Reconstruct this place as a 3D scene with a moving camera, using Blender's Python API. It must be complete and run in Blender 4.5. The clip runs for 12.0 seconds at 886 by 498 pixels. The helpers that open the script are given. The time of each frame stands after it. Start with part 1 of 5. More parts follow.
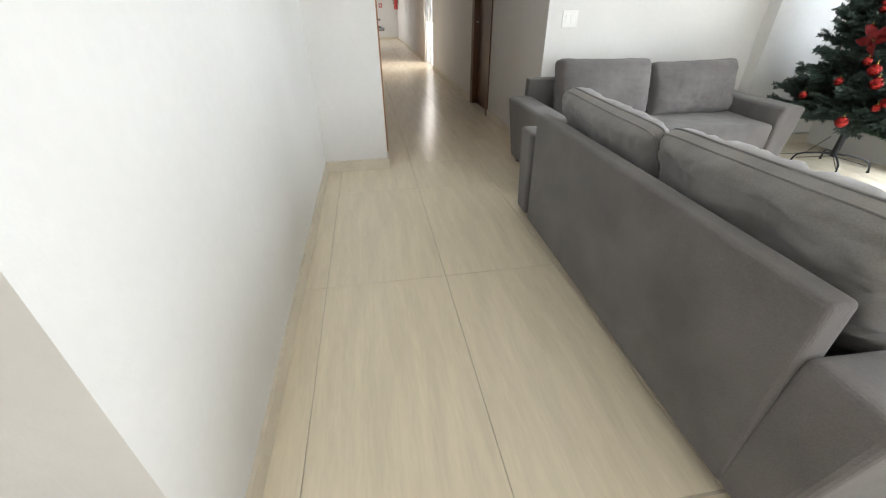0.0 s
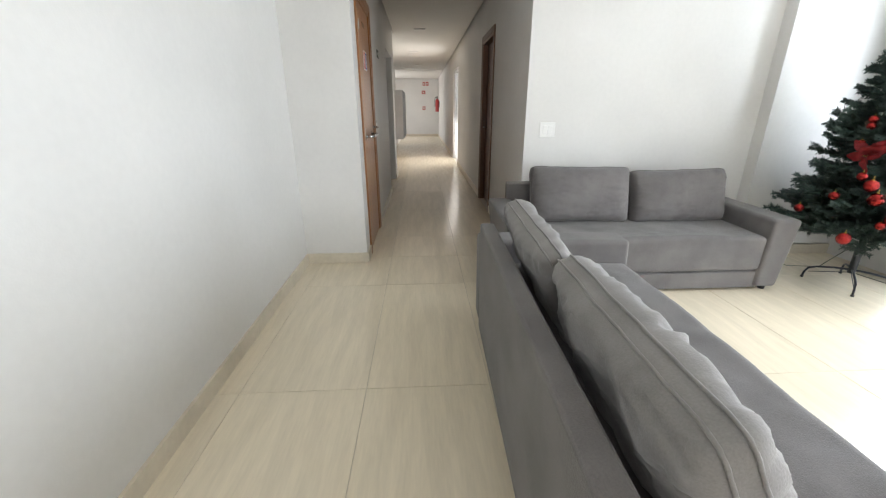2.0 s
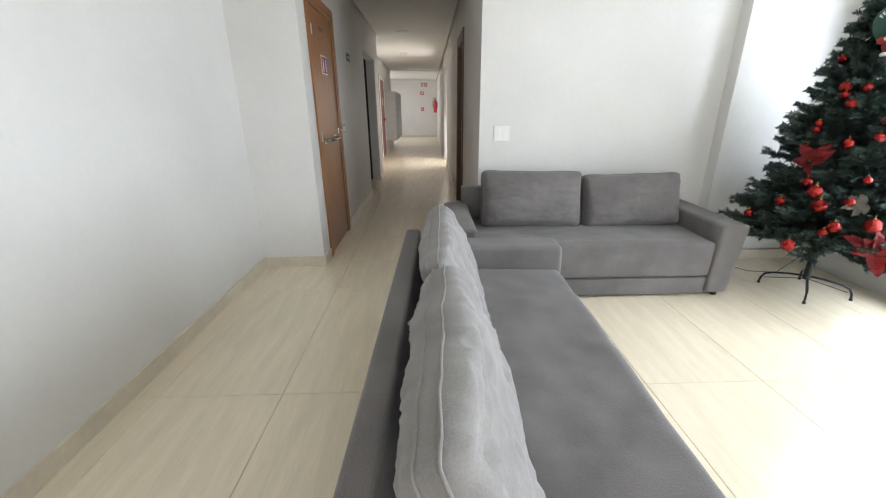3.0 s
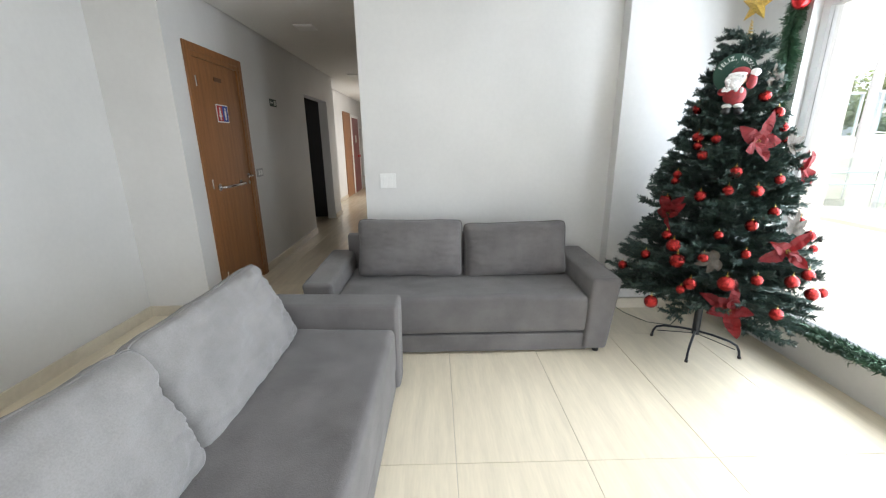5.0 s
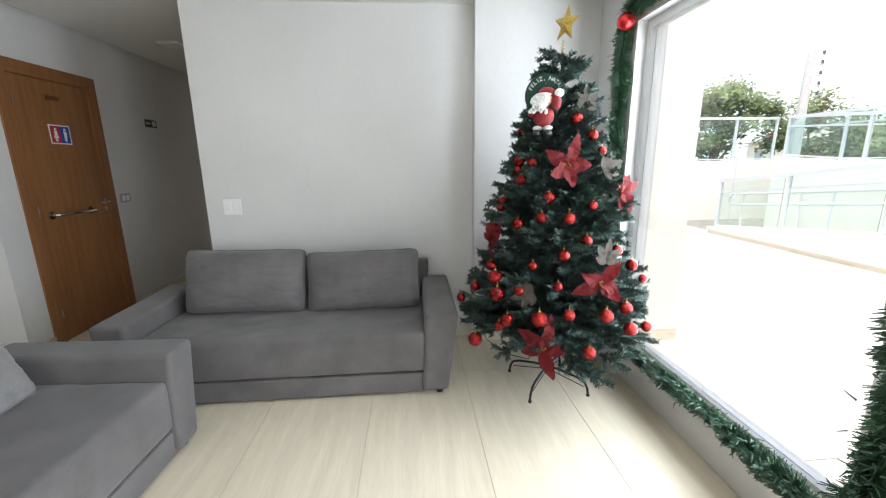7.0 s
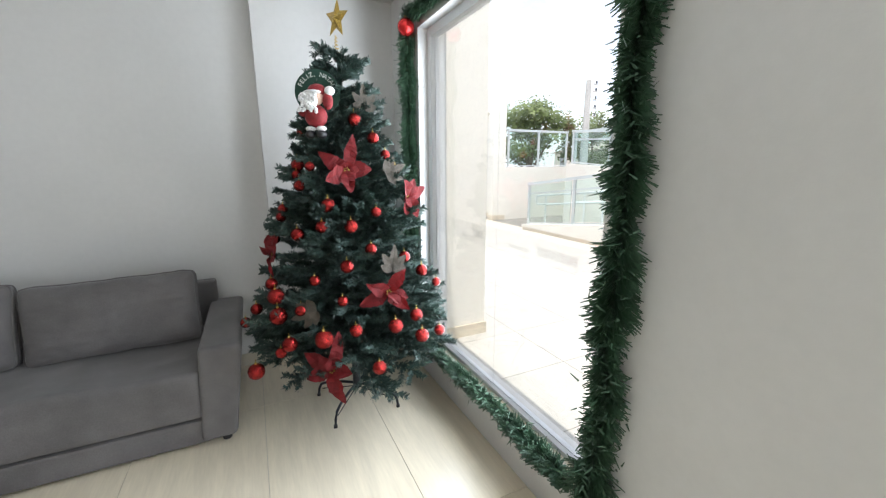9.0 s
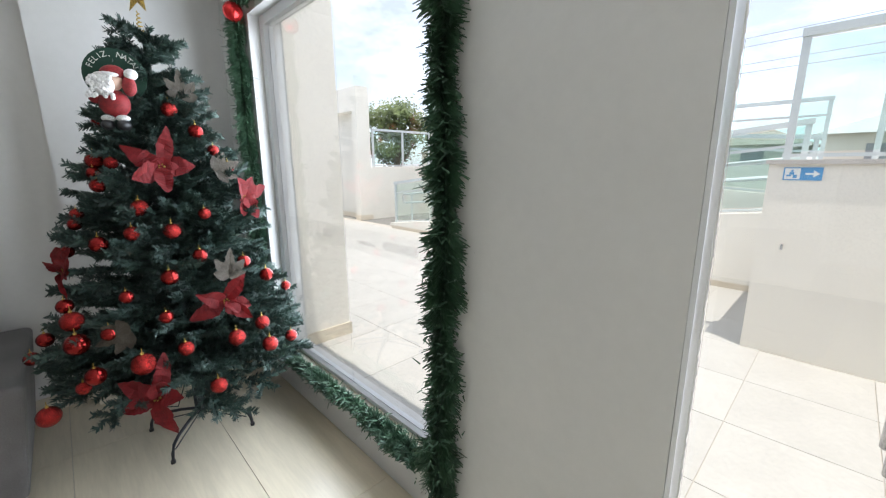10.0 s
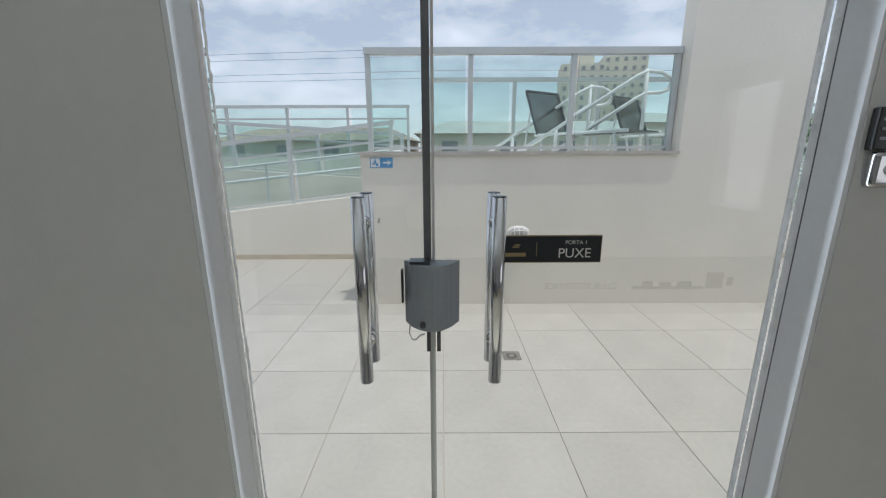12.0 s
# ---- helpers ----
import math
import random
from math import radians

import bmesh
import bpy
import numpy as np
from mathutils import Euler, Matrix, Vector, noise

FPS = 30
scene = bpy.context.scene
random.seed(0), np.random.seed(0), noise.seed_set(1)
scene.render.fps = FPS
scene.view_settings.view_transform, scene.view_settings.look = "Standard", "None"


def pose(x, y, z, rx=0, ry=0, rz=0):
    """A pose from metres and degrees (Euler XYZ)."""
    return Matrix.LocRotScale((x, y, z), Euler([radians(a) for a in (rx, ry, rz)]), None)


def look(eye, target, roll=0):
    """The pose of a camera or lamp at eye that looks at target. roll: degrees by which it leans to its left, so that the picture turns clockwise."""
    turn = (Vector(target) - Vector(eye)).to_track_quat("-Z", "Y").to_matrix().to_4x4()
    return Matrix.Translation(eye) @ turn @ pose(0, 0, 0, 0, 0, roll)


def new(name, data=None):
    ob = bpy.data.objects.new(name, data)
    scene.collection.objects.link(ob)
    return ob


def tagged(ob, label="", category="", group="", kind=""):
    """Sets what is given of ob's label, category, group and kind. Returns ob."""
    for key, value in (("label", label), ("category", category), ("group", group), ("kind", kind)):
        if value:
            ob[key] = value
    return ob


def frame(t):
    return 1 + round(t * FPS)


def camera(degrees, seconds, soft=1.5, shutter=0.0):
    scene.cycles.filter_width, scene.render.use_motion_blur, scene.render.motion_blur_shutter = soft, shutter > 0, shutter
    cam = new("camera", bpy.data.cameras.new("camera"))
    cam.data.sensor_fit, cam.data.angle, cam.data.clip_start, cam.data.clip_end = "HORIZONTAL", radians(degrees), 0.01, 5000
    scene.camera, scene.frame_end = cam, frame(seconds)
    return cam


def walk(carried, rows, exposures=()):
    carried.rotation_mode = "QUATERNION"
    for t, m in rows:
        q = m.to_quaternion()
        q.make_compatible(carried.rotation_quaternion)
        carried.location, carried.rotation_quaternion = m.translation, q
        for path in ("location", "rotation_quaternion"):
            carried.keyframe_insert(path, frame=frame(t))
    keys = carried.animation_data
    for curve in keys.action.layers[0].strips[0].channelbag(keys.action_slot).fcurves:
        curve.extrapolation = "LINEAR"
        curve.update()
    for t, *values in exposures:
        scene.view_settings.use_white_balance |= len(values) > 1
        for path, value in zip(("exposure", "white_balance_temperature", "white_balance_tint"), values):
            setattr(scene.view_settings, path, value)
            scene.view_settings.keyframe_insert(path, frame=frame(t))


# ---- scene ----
cam = camera(97.2, 12.0, soft=1.2)
PATH = [
    (0, (3.344, 1.306, 1.216), (3.632, 2.982, 0.164), -0.3),
    (0.5, (3.39, 1.303, 1.251), (3.653, 3.064, 0.34), -0.4),
    (1, (3.598, 1.29, 1.351), (3.782, 3.111, 0.543), -0.5),
    (1.5, (3.781, 1.293, 1.318), (3.904, 3.158, 0.606), -0.4),
    (2, (3.937, 1.373, 1.306), (4.038, 3.252, 0.627), -0.1),
    (2.5, (4.146, 1.402, 1.315), (4.224, 3.282, 0.637), -0.2),
    (3, (4.392, 1.362, 1.336), (4.455, 3.242, 0.658), -0.3),
    (5, (5.412, 1.491, 1.451), (5.442, 3.418, 0.915), -0.7),
    (5.5, (5.676, 1.493, 1.461), (5.715, 3.43, 0.964), -0.7),
    (6, (5.907, 1.542, 1.451), (5.962, 3.485, 0.982), -0.7),
    (6.5, (6.162, 1.619, 1.457), (6.249, 3.567, 1.008), -0.7),
    (7, (6.382, 1.689, 1.45), (6.533, 3.636, 1.015), -0.7),
    (9, (6.773, 1.764, 1.44), (7.623, 3.526, 1.024), -0.3),
    (9.5, (6.823, 1.725, 1.437), (7.925, 3.341, 1.019), -0.3),
    (10, (6.868, 1.667, 1.424), (8.23, 3.07, 1.005), -0.3),
    (10.5, (6.91, 1.588, 1.42), (8.503, 2.716, 0.987), -0.4),
    (11, (6.941, 1.518, 1.417), (8.725, 2.303, 0.969), -0.4),
    (11.5, (6.97, 1.429, 1.421), (8.875, 1.83, 0.962), -0.4),
    (12, (6.989, 1.356, 1.418), (8.934, 1.352, 0.95), -0.2),
]
EXPOSURES = [(0, 1.6, 6750, 12), (3, 1.4, 6620, 12), (5, 1.16, 6550, 12), (7, 0.84, 6540, 12), (9, 0.48, 6500, 12), (10, 0.2, 6430, 12), (11, -0.35, 6300, 11), (12, -0.66, 6250, 10)]
walk(cam, [(t, look(eye, target, roll)) for t, eye, target, roll in PATH], EXPOSURES)


# ---- light ----
SUN_EL, SUN_AZ = 79.0, 208.0
world = bpy.data.worlds.new("sky")
scene.world = world
world.use_nodes = True
wn, wl = world.node_tree.nodes, world.node_tree.links
wn.clear()
w_out = wn.new("ShaderNodeOutputWorld")
w_bg = wn.new("ShaderNodeBackground")
w_sky = wn.new("ShaderNodeTexSky")
w_sky.sky_type = 'NISHITA'
w_sky.sun_disc = False
w_sky.sun_elevation = radians(SUN_EL)
w_sky.sun_rotation = radians(SUN_AZ)
w_sky.air_density, w_sky.dust_density, w_sky.ozone_density = 1.0, 1.5, 1.0
w_bg.inputs["Strength"].default_value = 0.15
w_co = wn.new("ShaderNodeTexCoord")
w_map = wn.new("ShaderNodeMapping")
w_map.inputs["Scale"].default_value = (1.3, 1.3, 3.2)
w_noise = wn.new("ShaderNodeTexNoise")
w_noise.inputs["Scale"].default_value = 2.2
w_noise.inputs["Detail"].default_value = 8
w_noise.inputs["Roughness"].default_value = 0.62
w_ramp = wn.new("ShaderNodeValToRGB")
w_ramp.color_ramp.elements[0].color = (0.31, 0.31, 0.31, 1)
w_ramp.color_ramp.elements[0].position, w_ramp.color_ramp.elements[1].position = 0.40, 0.80
w_mix = wn.new("ShaderNodeMixRGB")
w_mix.inputs["Color2"].default_value = (12.4, 12.9, 14.0, 1)
wl.new(w_co.outputs["Generated"], w_map.inputs["Vector"])
wl.new(w_map.outputs["Vector"], w_noise.inputs["Vector"])
wl.new(w_noise.outputs["Fac"], w_ramp.inputs["Fac"])
wl.new(w_ramp.outputs["Color"], w_mix.inputs["Fac"])
wl.new(w_sky.outputs["Color"], w_mix.inputs["Color1"])
wl.new(w_mix.outputs["Color"], w_bg.inputs["Color"])
wl.new(w_bg.outputs["Background"], w_out.inputs["Surface"])

sun = new("sun", bpy.data.lights.new("sun", 'SUN'))
sun.data.energy, sun.data.angle, sun.data.color = 3.5, radians(0.5), (1.0, 0.95, 0.88)
sun_from = Vector((math.sin(radians(SUN_AZ)) * math.cos(radians(SUN_EL)), math.cos(radians(SUN_AZ)) * math.cos(radians(SUN_EL)), math.sin(radians(SUN_EL))))
sun.matrix_world = look(sun_from * 40, (0, 0, 0))


def window_light(name, place, target, width, height, power, colour=(0.82, 0.91, 1.0)):
    lamp = new(name, bpy.data.lights.new(name, 'AREA'))
    lamp.data.shape, lamp.data.size, lamp.data.size_y = 'RECTANGLE', width, height
    lamp.data.energy, lamp.data.color = power, colour
    lamp.matrix_world = look(place, target)
    return lamp


window_light("window_daylight", (7.835, 3.43, 1.26), (5.0, 3.43, 1.26), 1.4, 1.85, 45, (0.80, 0.90, 1.0))
window_light("door_daylight", (7.80, 1.2, 1.2), (5.0, 1.2, 1.2), 1.2, 2.2, 34, (0.80, 0.90, 1.0))
# Added warm fill from an assumed south opening, lifts the floor and sofa backs.
window_light("south_fill", (4.6, -2.68, 1.5), (4.6, 2.0, 0.9), 3.0, 1.5, 6, (1.0, 0.90, 0.74))
window_light("alcove_daylight", (1.68, 19.2, 1.5), (4.0, 19.2, 1.0), 2.3, 1.3, 10, (1.0, 0.94, 0.84))
window_light("corridor_daylight", (4.85, 11.78, 1.1), (3.0, 11.78, 0.8), 1.2, 2.0, 13, (1.0, 0.97, 0.92))


# ---- materials ----
def material(name, colour, rough=0.6, metal=0.0, vary=0.06, scale=6.0, stretch=(1, 1, 1), bump=0.0, bump_scale=60.0, fine=0.03, fine_scale=80.0, random_tone=0.0, spec=0.5, sheen=0.0, rough_vary=0.0):
    """Principled surface with a broad and a fine variation of tone, and relief."""
    m = bpy.data.materials.new(name)
    m.use_nodes = True
    nt = m.node_tree
    n, l = nt.nodes, nt.links
    p = n["Principled BSDF"]
    p.inputs["Roughness"].default_value, p.inputs["Metallic"].default_value = rough, metal
    p.inputs["Specular IOR Level"].default_value = spec
    p.inputs["Sheen Weight"].default_value = sheen
    co = n.new("ShaderNodeTexCoord")
    mp = n.new("ShaderNodeMapping")
    mp.inputs["Scale"].default_value = stretch
    l.new(co.outputs["Object"], mp.inputs["Vector"])
    value = None
    for amount, size in ((vary, scale), (fine, fine_scale)):
        t = n.new("ShaderNodeTexNoise")
        t.inputs["Scale"].default_value, t.inputs["Detail"].default_value = size, 5
        l.new(mp.outputs["Vector"], t.inputs["Vector"])
        r = n.new("ShaderNodeMapRange")
        r.inputs["From Min"].default_value, r.inputs["From Max"].default_value = 0.3, 0.7
        r.inputs["To Min"].default_value, r.inputs["To Max"].default_value = 1 - amount, 1 + amount
        l.new(t.outputs["Fac"], r.inputs["Value"])
        if value is None:
            value = r.outputs["Result"]
            broad = t.outputs["Fac"]
        else:
            k = n.new("ShaderNodeMath")
            k.operation = 'MULTIPLY'
            l.new(value, k.inputs[0]), l.new(r.outputs["Result"], k.inputs[1])
            value = k.outputs[0]
    if random_tone:
        info = n.new("ShaderNodeObjectInfo")
        r = n.new("ShaderNodeMapRange")
        r.inputs["To Min"].default_value, r.inputs["To Max"].default_value = 1 - random_tone, 1 + random_tone
        l.new(info.outputs["Random"], r.inputs["Value"])
        k = n.new("ShaderNodeMath")
        k.operation = 'MULTIPLY'
        l.new(value, k.inputs[0]), l.new(r.outputs["Result"], k.inputs[1])
        value = k.outputs[0]
    mix = n.new("ShaderNodeVectorMath")
    mix.operation = 'SCALE'
    mix.inputs[0].default_value = colour
    l.new(value, mix.inputs["Scale"])
    l.new(mix.outputs["Vector"], p.inputs["Base Color"])
    if rough_vary:
        r = n.new("ShaderNodeMapRange")
        r.inputs["To Min"].default_value, r.inputs["To Max"].default_value = max(0.02, rough - rough_vary), rough + rough_vary
        l.new(broad, r.inputs["Value"])
        l.new(r.outputs["Result"], p.inputs["Roughness"])
    if bump:
        t = n.new("ShaderNodeTexNoise")
        t.inputs["Scale"].default_value, t.inputs["Detail"].default_value = bump_scale, 6
        l.new(mp.outputs["Vector"], t.inputs["Vector"])
        b = n.new("ShaderNodeBump")
        b.inputs["Strength"].default_value, b.inputs["Distance"].default_value = bump, 0.01
        l.new(t.outputs["Fac"], b.inputs["Height"])
        l.new(b.outputs["Normal"], p.inputs["Normal"])
    return m


def glass_material(name, tint=(1, 1, 1), rough=0.0):
    m = bpy.data.materials.new(name)
    m.use_nodes = True
    p = m.node_tree.nodes["Principled BSDF"]
    p.inputs["Base Color"].default_value = (*tint, 1)
    p.inputs["Roughness"].default_value = rough
    p.inputs["Transmission Weight"].default_value = 1.0
    p.inputs["IOR"].default_value = 1.45
    return m


def film_material(name, colour, alpha):
    m = bpy.data.materials.new(name)
    m.use_nodes = True
    p = m.node_tree.nodes["Principled BSDF"]
    p.inputs["Base Color"].default_value = (*colour, 1)
    p.inputs["Roughness"].default_value = 0.6
    p.inputs["Alpha"].default_value = alpha
    return m


M = {}
M["wall"] = material("wall_paint", (0.68, 0.672, 0.65), 0.55, vary=0.05, scale=1.3, fine=0.015, fine_scale=30, bump=0.05, bump_scale=120)
M["ceiling"] = material("ceiling_paint", (0.78, 0.77, 0.74), 0.7, vary=0.02, scale=1.5, bump=0.03, bump_scale=90)
M["tile"] = material("porcelain_tile", (0.73, 0.645, 0.495), 0.22, vary=0.07, scale=2.4, stretch=(7, 0.7, 1), fine=0.035, fine_scale=14, random_tone=0.025, bump=0.02, bump_scale=30, rough_vary=0.05)
# Near-black that carries the shade of unlit rooms in its colour.
M["unlit_shade"] = material("unlit_wall_shade", (0.045, 0.042, 0.04), 0.7, vary=0.05)
M["plaster"] = material("white_plaster", (0.86, 0.86, 0.85), 0.9, vary=0.03, scale=6, fine=0.04, fine_scale=60, bump=0.5, bump_scale=45)
M["grout"] = material("grout", (0.52, 0.47, 0.40), 0.9, vary=0.08, scale=9)
M["baseboard"] = material("baseboard_stone", (0.62, 0.56, 0.45), 0.3, vary=0.08, scale=4, fine=0.04, fine_scale=30)
M["ext_tile"] = material("outdoor_tile", (0.47, 0.452, 0.415), 0.5, vary=0.06, scale=3, fine=0.05, fine_scale=35, random_tone=0.03, bump=0.04, bump_scale=60)
M["ext_wall"] = material("outdoor_render", (0.82, 0.785, 0.71), 0.85, vary=0.04, scale=1.2, fine=0.04, fine_scale=60, bump=0.12, bump_scale=160)
M["rough_wall"] = material("textured_render", (0.82, 0.79, 0.72), 0.9, vary=0.05, scale=3, fine=0.08, fine_scale=70, bump=0.9, bump_scale=55)
M["ext_base"] = material("outdoor_base_stone", (0.68, 0.60, 0.48), 0.6, vary=0.07, scale=5)
M["granite"] = material("granite_coping", (0.50, 0.47, 0.44), 0.4, vary=0.1, scale=8, fine=0.35, fine_scale=160)
M["white_metal"] = material("white_aluminium", (0.78, 0.79, 0.80), 0.35, vary=0.015, scale=4, fine=0.02)
M["rail_metal"] = material("rail_aluminium", (0.56, 0.60, 0.60), 0.38, vary=0.03, scale=4)
M["fabric"] = material("grey_suede", (0.145, 0.136, 0.133), 0.88, vary=0.2, scale=4, fine=0.08, fine_scale=180, bump=0.25, bump_scale=220, sheen=0.2, spec=0.2)
# Cushion grey, raised in colour for the window light on the free sofa.
M["pillow_lit"] = material("grey_pillow_window_lit", (0.235, 0.225, 0.22), 0.9, vary=0.12, scale=6, fine=0.08, fine_scale=200, bump=0.14, bump_scale=220, sheen=0.25, spec=0.2)
M["black_plastic"] = material("black_plastic", (0.015, 0.015, 0.016), 0.4, vary=0.1)
M["wood"] = material("varnished_wood", (0.27, 0.115, 0.042), 0.35, vary=0.16, scale=3.0, stretch=(9, 9, 0.6), fine=0.12, fine_scale=30, bump=0.05, bump_scale=60)
M["dark_wood"] = material("dark_wood", (0.11, 0.045, 0.02), 0.4, vary=0.16, scale=3.0, stretch=(9, 9, 0.6), fine=0.12, fine_scale=30)
M["steel"] = material("polished_steel", (0.62, 0.62, 0.63), 0.12, 1.0, vary=0.04, scale=8, fine=0.02)
M["chrome"] = material("chrome", (0.75, 0.75, 0.76), 0.08, 1.0, vary=0.02)
M["grey_metal"] = material("painted_grey_metal", (0.33, 0.36, 0.39), 0.5, 0.1, vary=0.04, scale=10)
M["dark_metal"] = material("dark_metal", (0.10, 0.105, 0.115), 0.35, 0.7, vary=0.05)
M["strip_metal"] = material("anodised_strip", (0.17, 0.175, 0.185), 0.45, 0.3, vary=0.04)
M["white_plastic"] = material("white_plastic", (0.82, 0.82, 0.80), 0.4, vary=0.02)
M["needles"] = material("tree_needles", (0.042, 0.074, 0.060), 0.45, vary=0.35, scale=9, fine=0.3, fine_scale=120)
M["garland"] = material("garland_tinsel", (0.045, 0.10, 0.055), 0.5, vary=0.35, scale=12, fine=0.3, fine_scale=150)
M["red_ball"] = material("red_satin_bauble", (0.24, 0.014, 0.012), 0.2, 0.8, vary=0.15, scale=30)
M["red_glitter"] = material("red_glitter", (0.30, 0.02, 0.017), 0.22, 0.85, vary=0.45, scale=90, fine=0.5, fine_scale=400, bump=0.6, bump_scale=300)
M["red_cloth"] = material("red_velvet", (0.25, 0.013, 0.016), 0.65, vary=0.25, scale=35, fine=0.3, fine_scale=200, bump=0.3, bump_scale=200, sheen=0.05)
M["silver_leaf"] = material("silver_gauze_leaf", (0.11, 0.092, 0.07), 0.5, 0.3, vary=0.35, scale=40, fine=0.3, fine_scale=250, bump=0.5, bump_scale=200)
M["gold"] = material("gold_glitter", (0.58, 0.40, 0.10), 0.38, 0.75, vary=0.3, scale=120, fine=0.5, fine_scale=400, bump=0.8, bump_scale=260)
M["white_fluff"] = material("white_fluff", (0.8, 0.79, 0.77), 0.95, vary=0.08, scale=60, bump=0.8, bump_scale=150)
M["film"] = film_material("frosted_film", (0.95, 0.91, 0.80), 0.06)
M["film_ink"] = film_material("film_lettering", (0.50, 0.42, 0.33), 0.10)
M["gold_line"] = material("bronze_line", (0.42, 0.33, 0.18), 0.4, 0.5, vary=0.03)
M["sign_black"] = material("sign_black", (0.02, 0.024, 0.03), 0.35, vary=0.05)
M["sign_red"] = material("sign_red", (0.45, 0.03, 0.03), 0.45, vary=0.04)
M["sign_blue"] = material("sign_blue", (0.03, 0.07, 0.36), 0.45, vary=0.04)
M["sign_sky"] = material("sign_light_blue", (0.10, 0.33, 0.62), 0.5, vary=0.04)
M["sign_green"] = material("sign_green", (0.02, 0.05, 0.03), 0.5, vary=0.04)
M["sign_felt"] = material("green_felt", (0.012, 0.045, 0.028), 0.9, vary=0.1, bump=0.3, bump_scale=300)
M["sign_pale"] = material("sign_pale", (0.62, 0.64, 0.58), 0.6, vary=0.03)
M["grey_plastic"] = material("grey_plastic", (0.42, 0.42, 0.41), 0.45, vary=0.04)
M["black_metal"] = material("black_enamel", (0.02, 0.022, 0.026), 0.35, 0.2, vary=0.1)
M["dark_green"] = material("dark_green_metal", (0.015, 0.04, 0.025), 0.6, vary=0.1)
M["red_shiny"] = material("red_mirror_bauble", (0.62, 0.03, 0.03), 0.12, 0.7, vary=0.04)
M["skin_cloth"] = material("doll_cloth", (0.62, 0.42, 0.32), 0.9, vary=0.05)
M["asphalt"] = material("worn_paving", (0.22, 0.21, 0.19), 0.85, vary=0.12, scale=0.4, fine=0.1, fine_scale=8)
M["mesh_cloth"] = film_material("lounger_mesh", (0.05, 0.06, 0.06), 0.82)
M["far_wall"] = material("far_render", (0.76, 0.69, 0.58), 0.9, vary=0.05, scale=0.3)
M["far_window"] = material("far_window", (0.30, 0.31, 0.31), 0.3, vary=0.1)
M["far_roof"] = material("sheet_roof", (0.50, 0.50, 0.47), 0.6, vary=0.1, scale=0.6)
M["far_tiles"] = material("clay_roof", (0.38, 0.31, 0.25), 0.8, vary=0.15, scale=1.5)
M["bark"] = material("tree_bark", (0.12, 0.09, 0.06), 0.9, vary=0.2, scale=8, bump=0.6, bump_scale=20)
M["leaves"] = material("leaves", (0.12, 0.16, 0.045), 0.6, vary=0.35, scale=1.2, fine=0.3, fine_scale=9)
M["concrete"] = material("concrete", (0.55, 0.52, 0.49), 0.85, vary=0.08, scale=5)
M["red_paint"] = material("red_brown_paint", (0.20, 0.045, 0.035), 0.4, vary=0.1, scale=4)
M["glass"] = glass_material("window_glass", (0.97, 0.99, 0.98))
M["green_glass"] = glass_material("tinted_rail_glass", (0.80, 0.915, 0.895))


# ---- building kit ----
def link(name, bm, mat, parent=None, smooth=False):
    me = bpy.data.meshes.new(name)
    bm.to_mesh(me)
    bm.free()
    if smooth:
        for f in me.polygons:
            f.use_smooth = True
    me.materials.append(M[mat] if isinstance(mat, str) else mat)
    ob = new(name, me)
    if parent is not None:
        ob.parent = parent
    return ob


def part(name, bm, mat, parent, label="", smooth=False):
    return tagged(link(name, bm, mat, parent, smooth), label)


def thing(name, label, category, group="", place=(0, 0, 0), turn=0.0):
    ob = new(name)
    ob.empty_display_size = 0.1
    ob.matrix_basis = pose(*place, 0, 0, turn)
    return tagged(ob, label, category, group)


def add_box(bm, x0, x1, y0, y1, z0, z1, bevel=0.0, segments=1):
    r = bmesh.ops.create_cube(bm, size=1)
    for v in r["verts"]:
        v.co = Vector(((x0 + x1) / 2 + v.co.x * (x1 - x0), (y0 + y1) / 2 + v.co.y * (y1 - y0), (z0 + z1) / 2 + v.co.z * (z1 - z0)))
    if bevel:
        edges = list({e for v in r["verts"] for e in v.link_edges})
        bmesh.ops.bevel(bm, geom=edges, offset=bevel, segments=segments, affect='EDGES', profile=0.6)


def box(*args, **kw):
    bm = bmesh.new()
    add_box(bm, *args, **kw)
    return bm


def boxes(*rows):
    bm = bmesh.new()
    for r in rows:
        add_box(bm, *r)
    return bm


def add_rod(bm, a, b, r, r2=None, seg=10):
    a, b = Vector(a), Vector(b)
    d = b - a
    m = Matrix.Translation((a + b) / 2) @ d.to_track_quat('Z', 'Y').to_matrix().to_4x4()
    bmesh.ops.create_cone(bm, cap_ends=True, segments=seg, radius1=r, radius2=r if r2 is None else r2, depth=d.length, matrix=m)


def rod(a, b, r, r2=None, seg=10):
    bm = bmesh.new()
    add_rod(bm, a, b, r, r2, seg)
    return bm


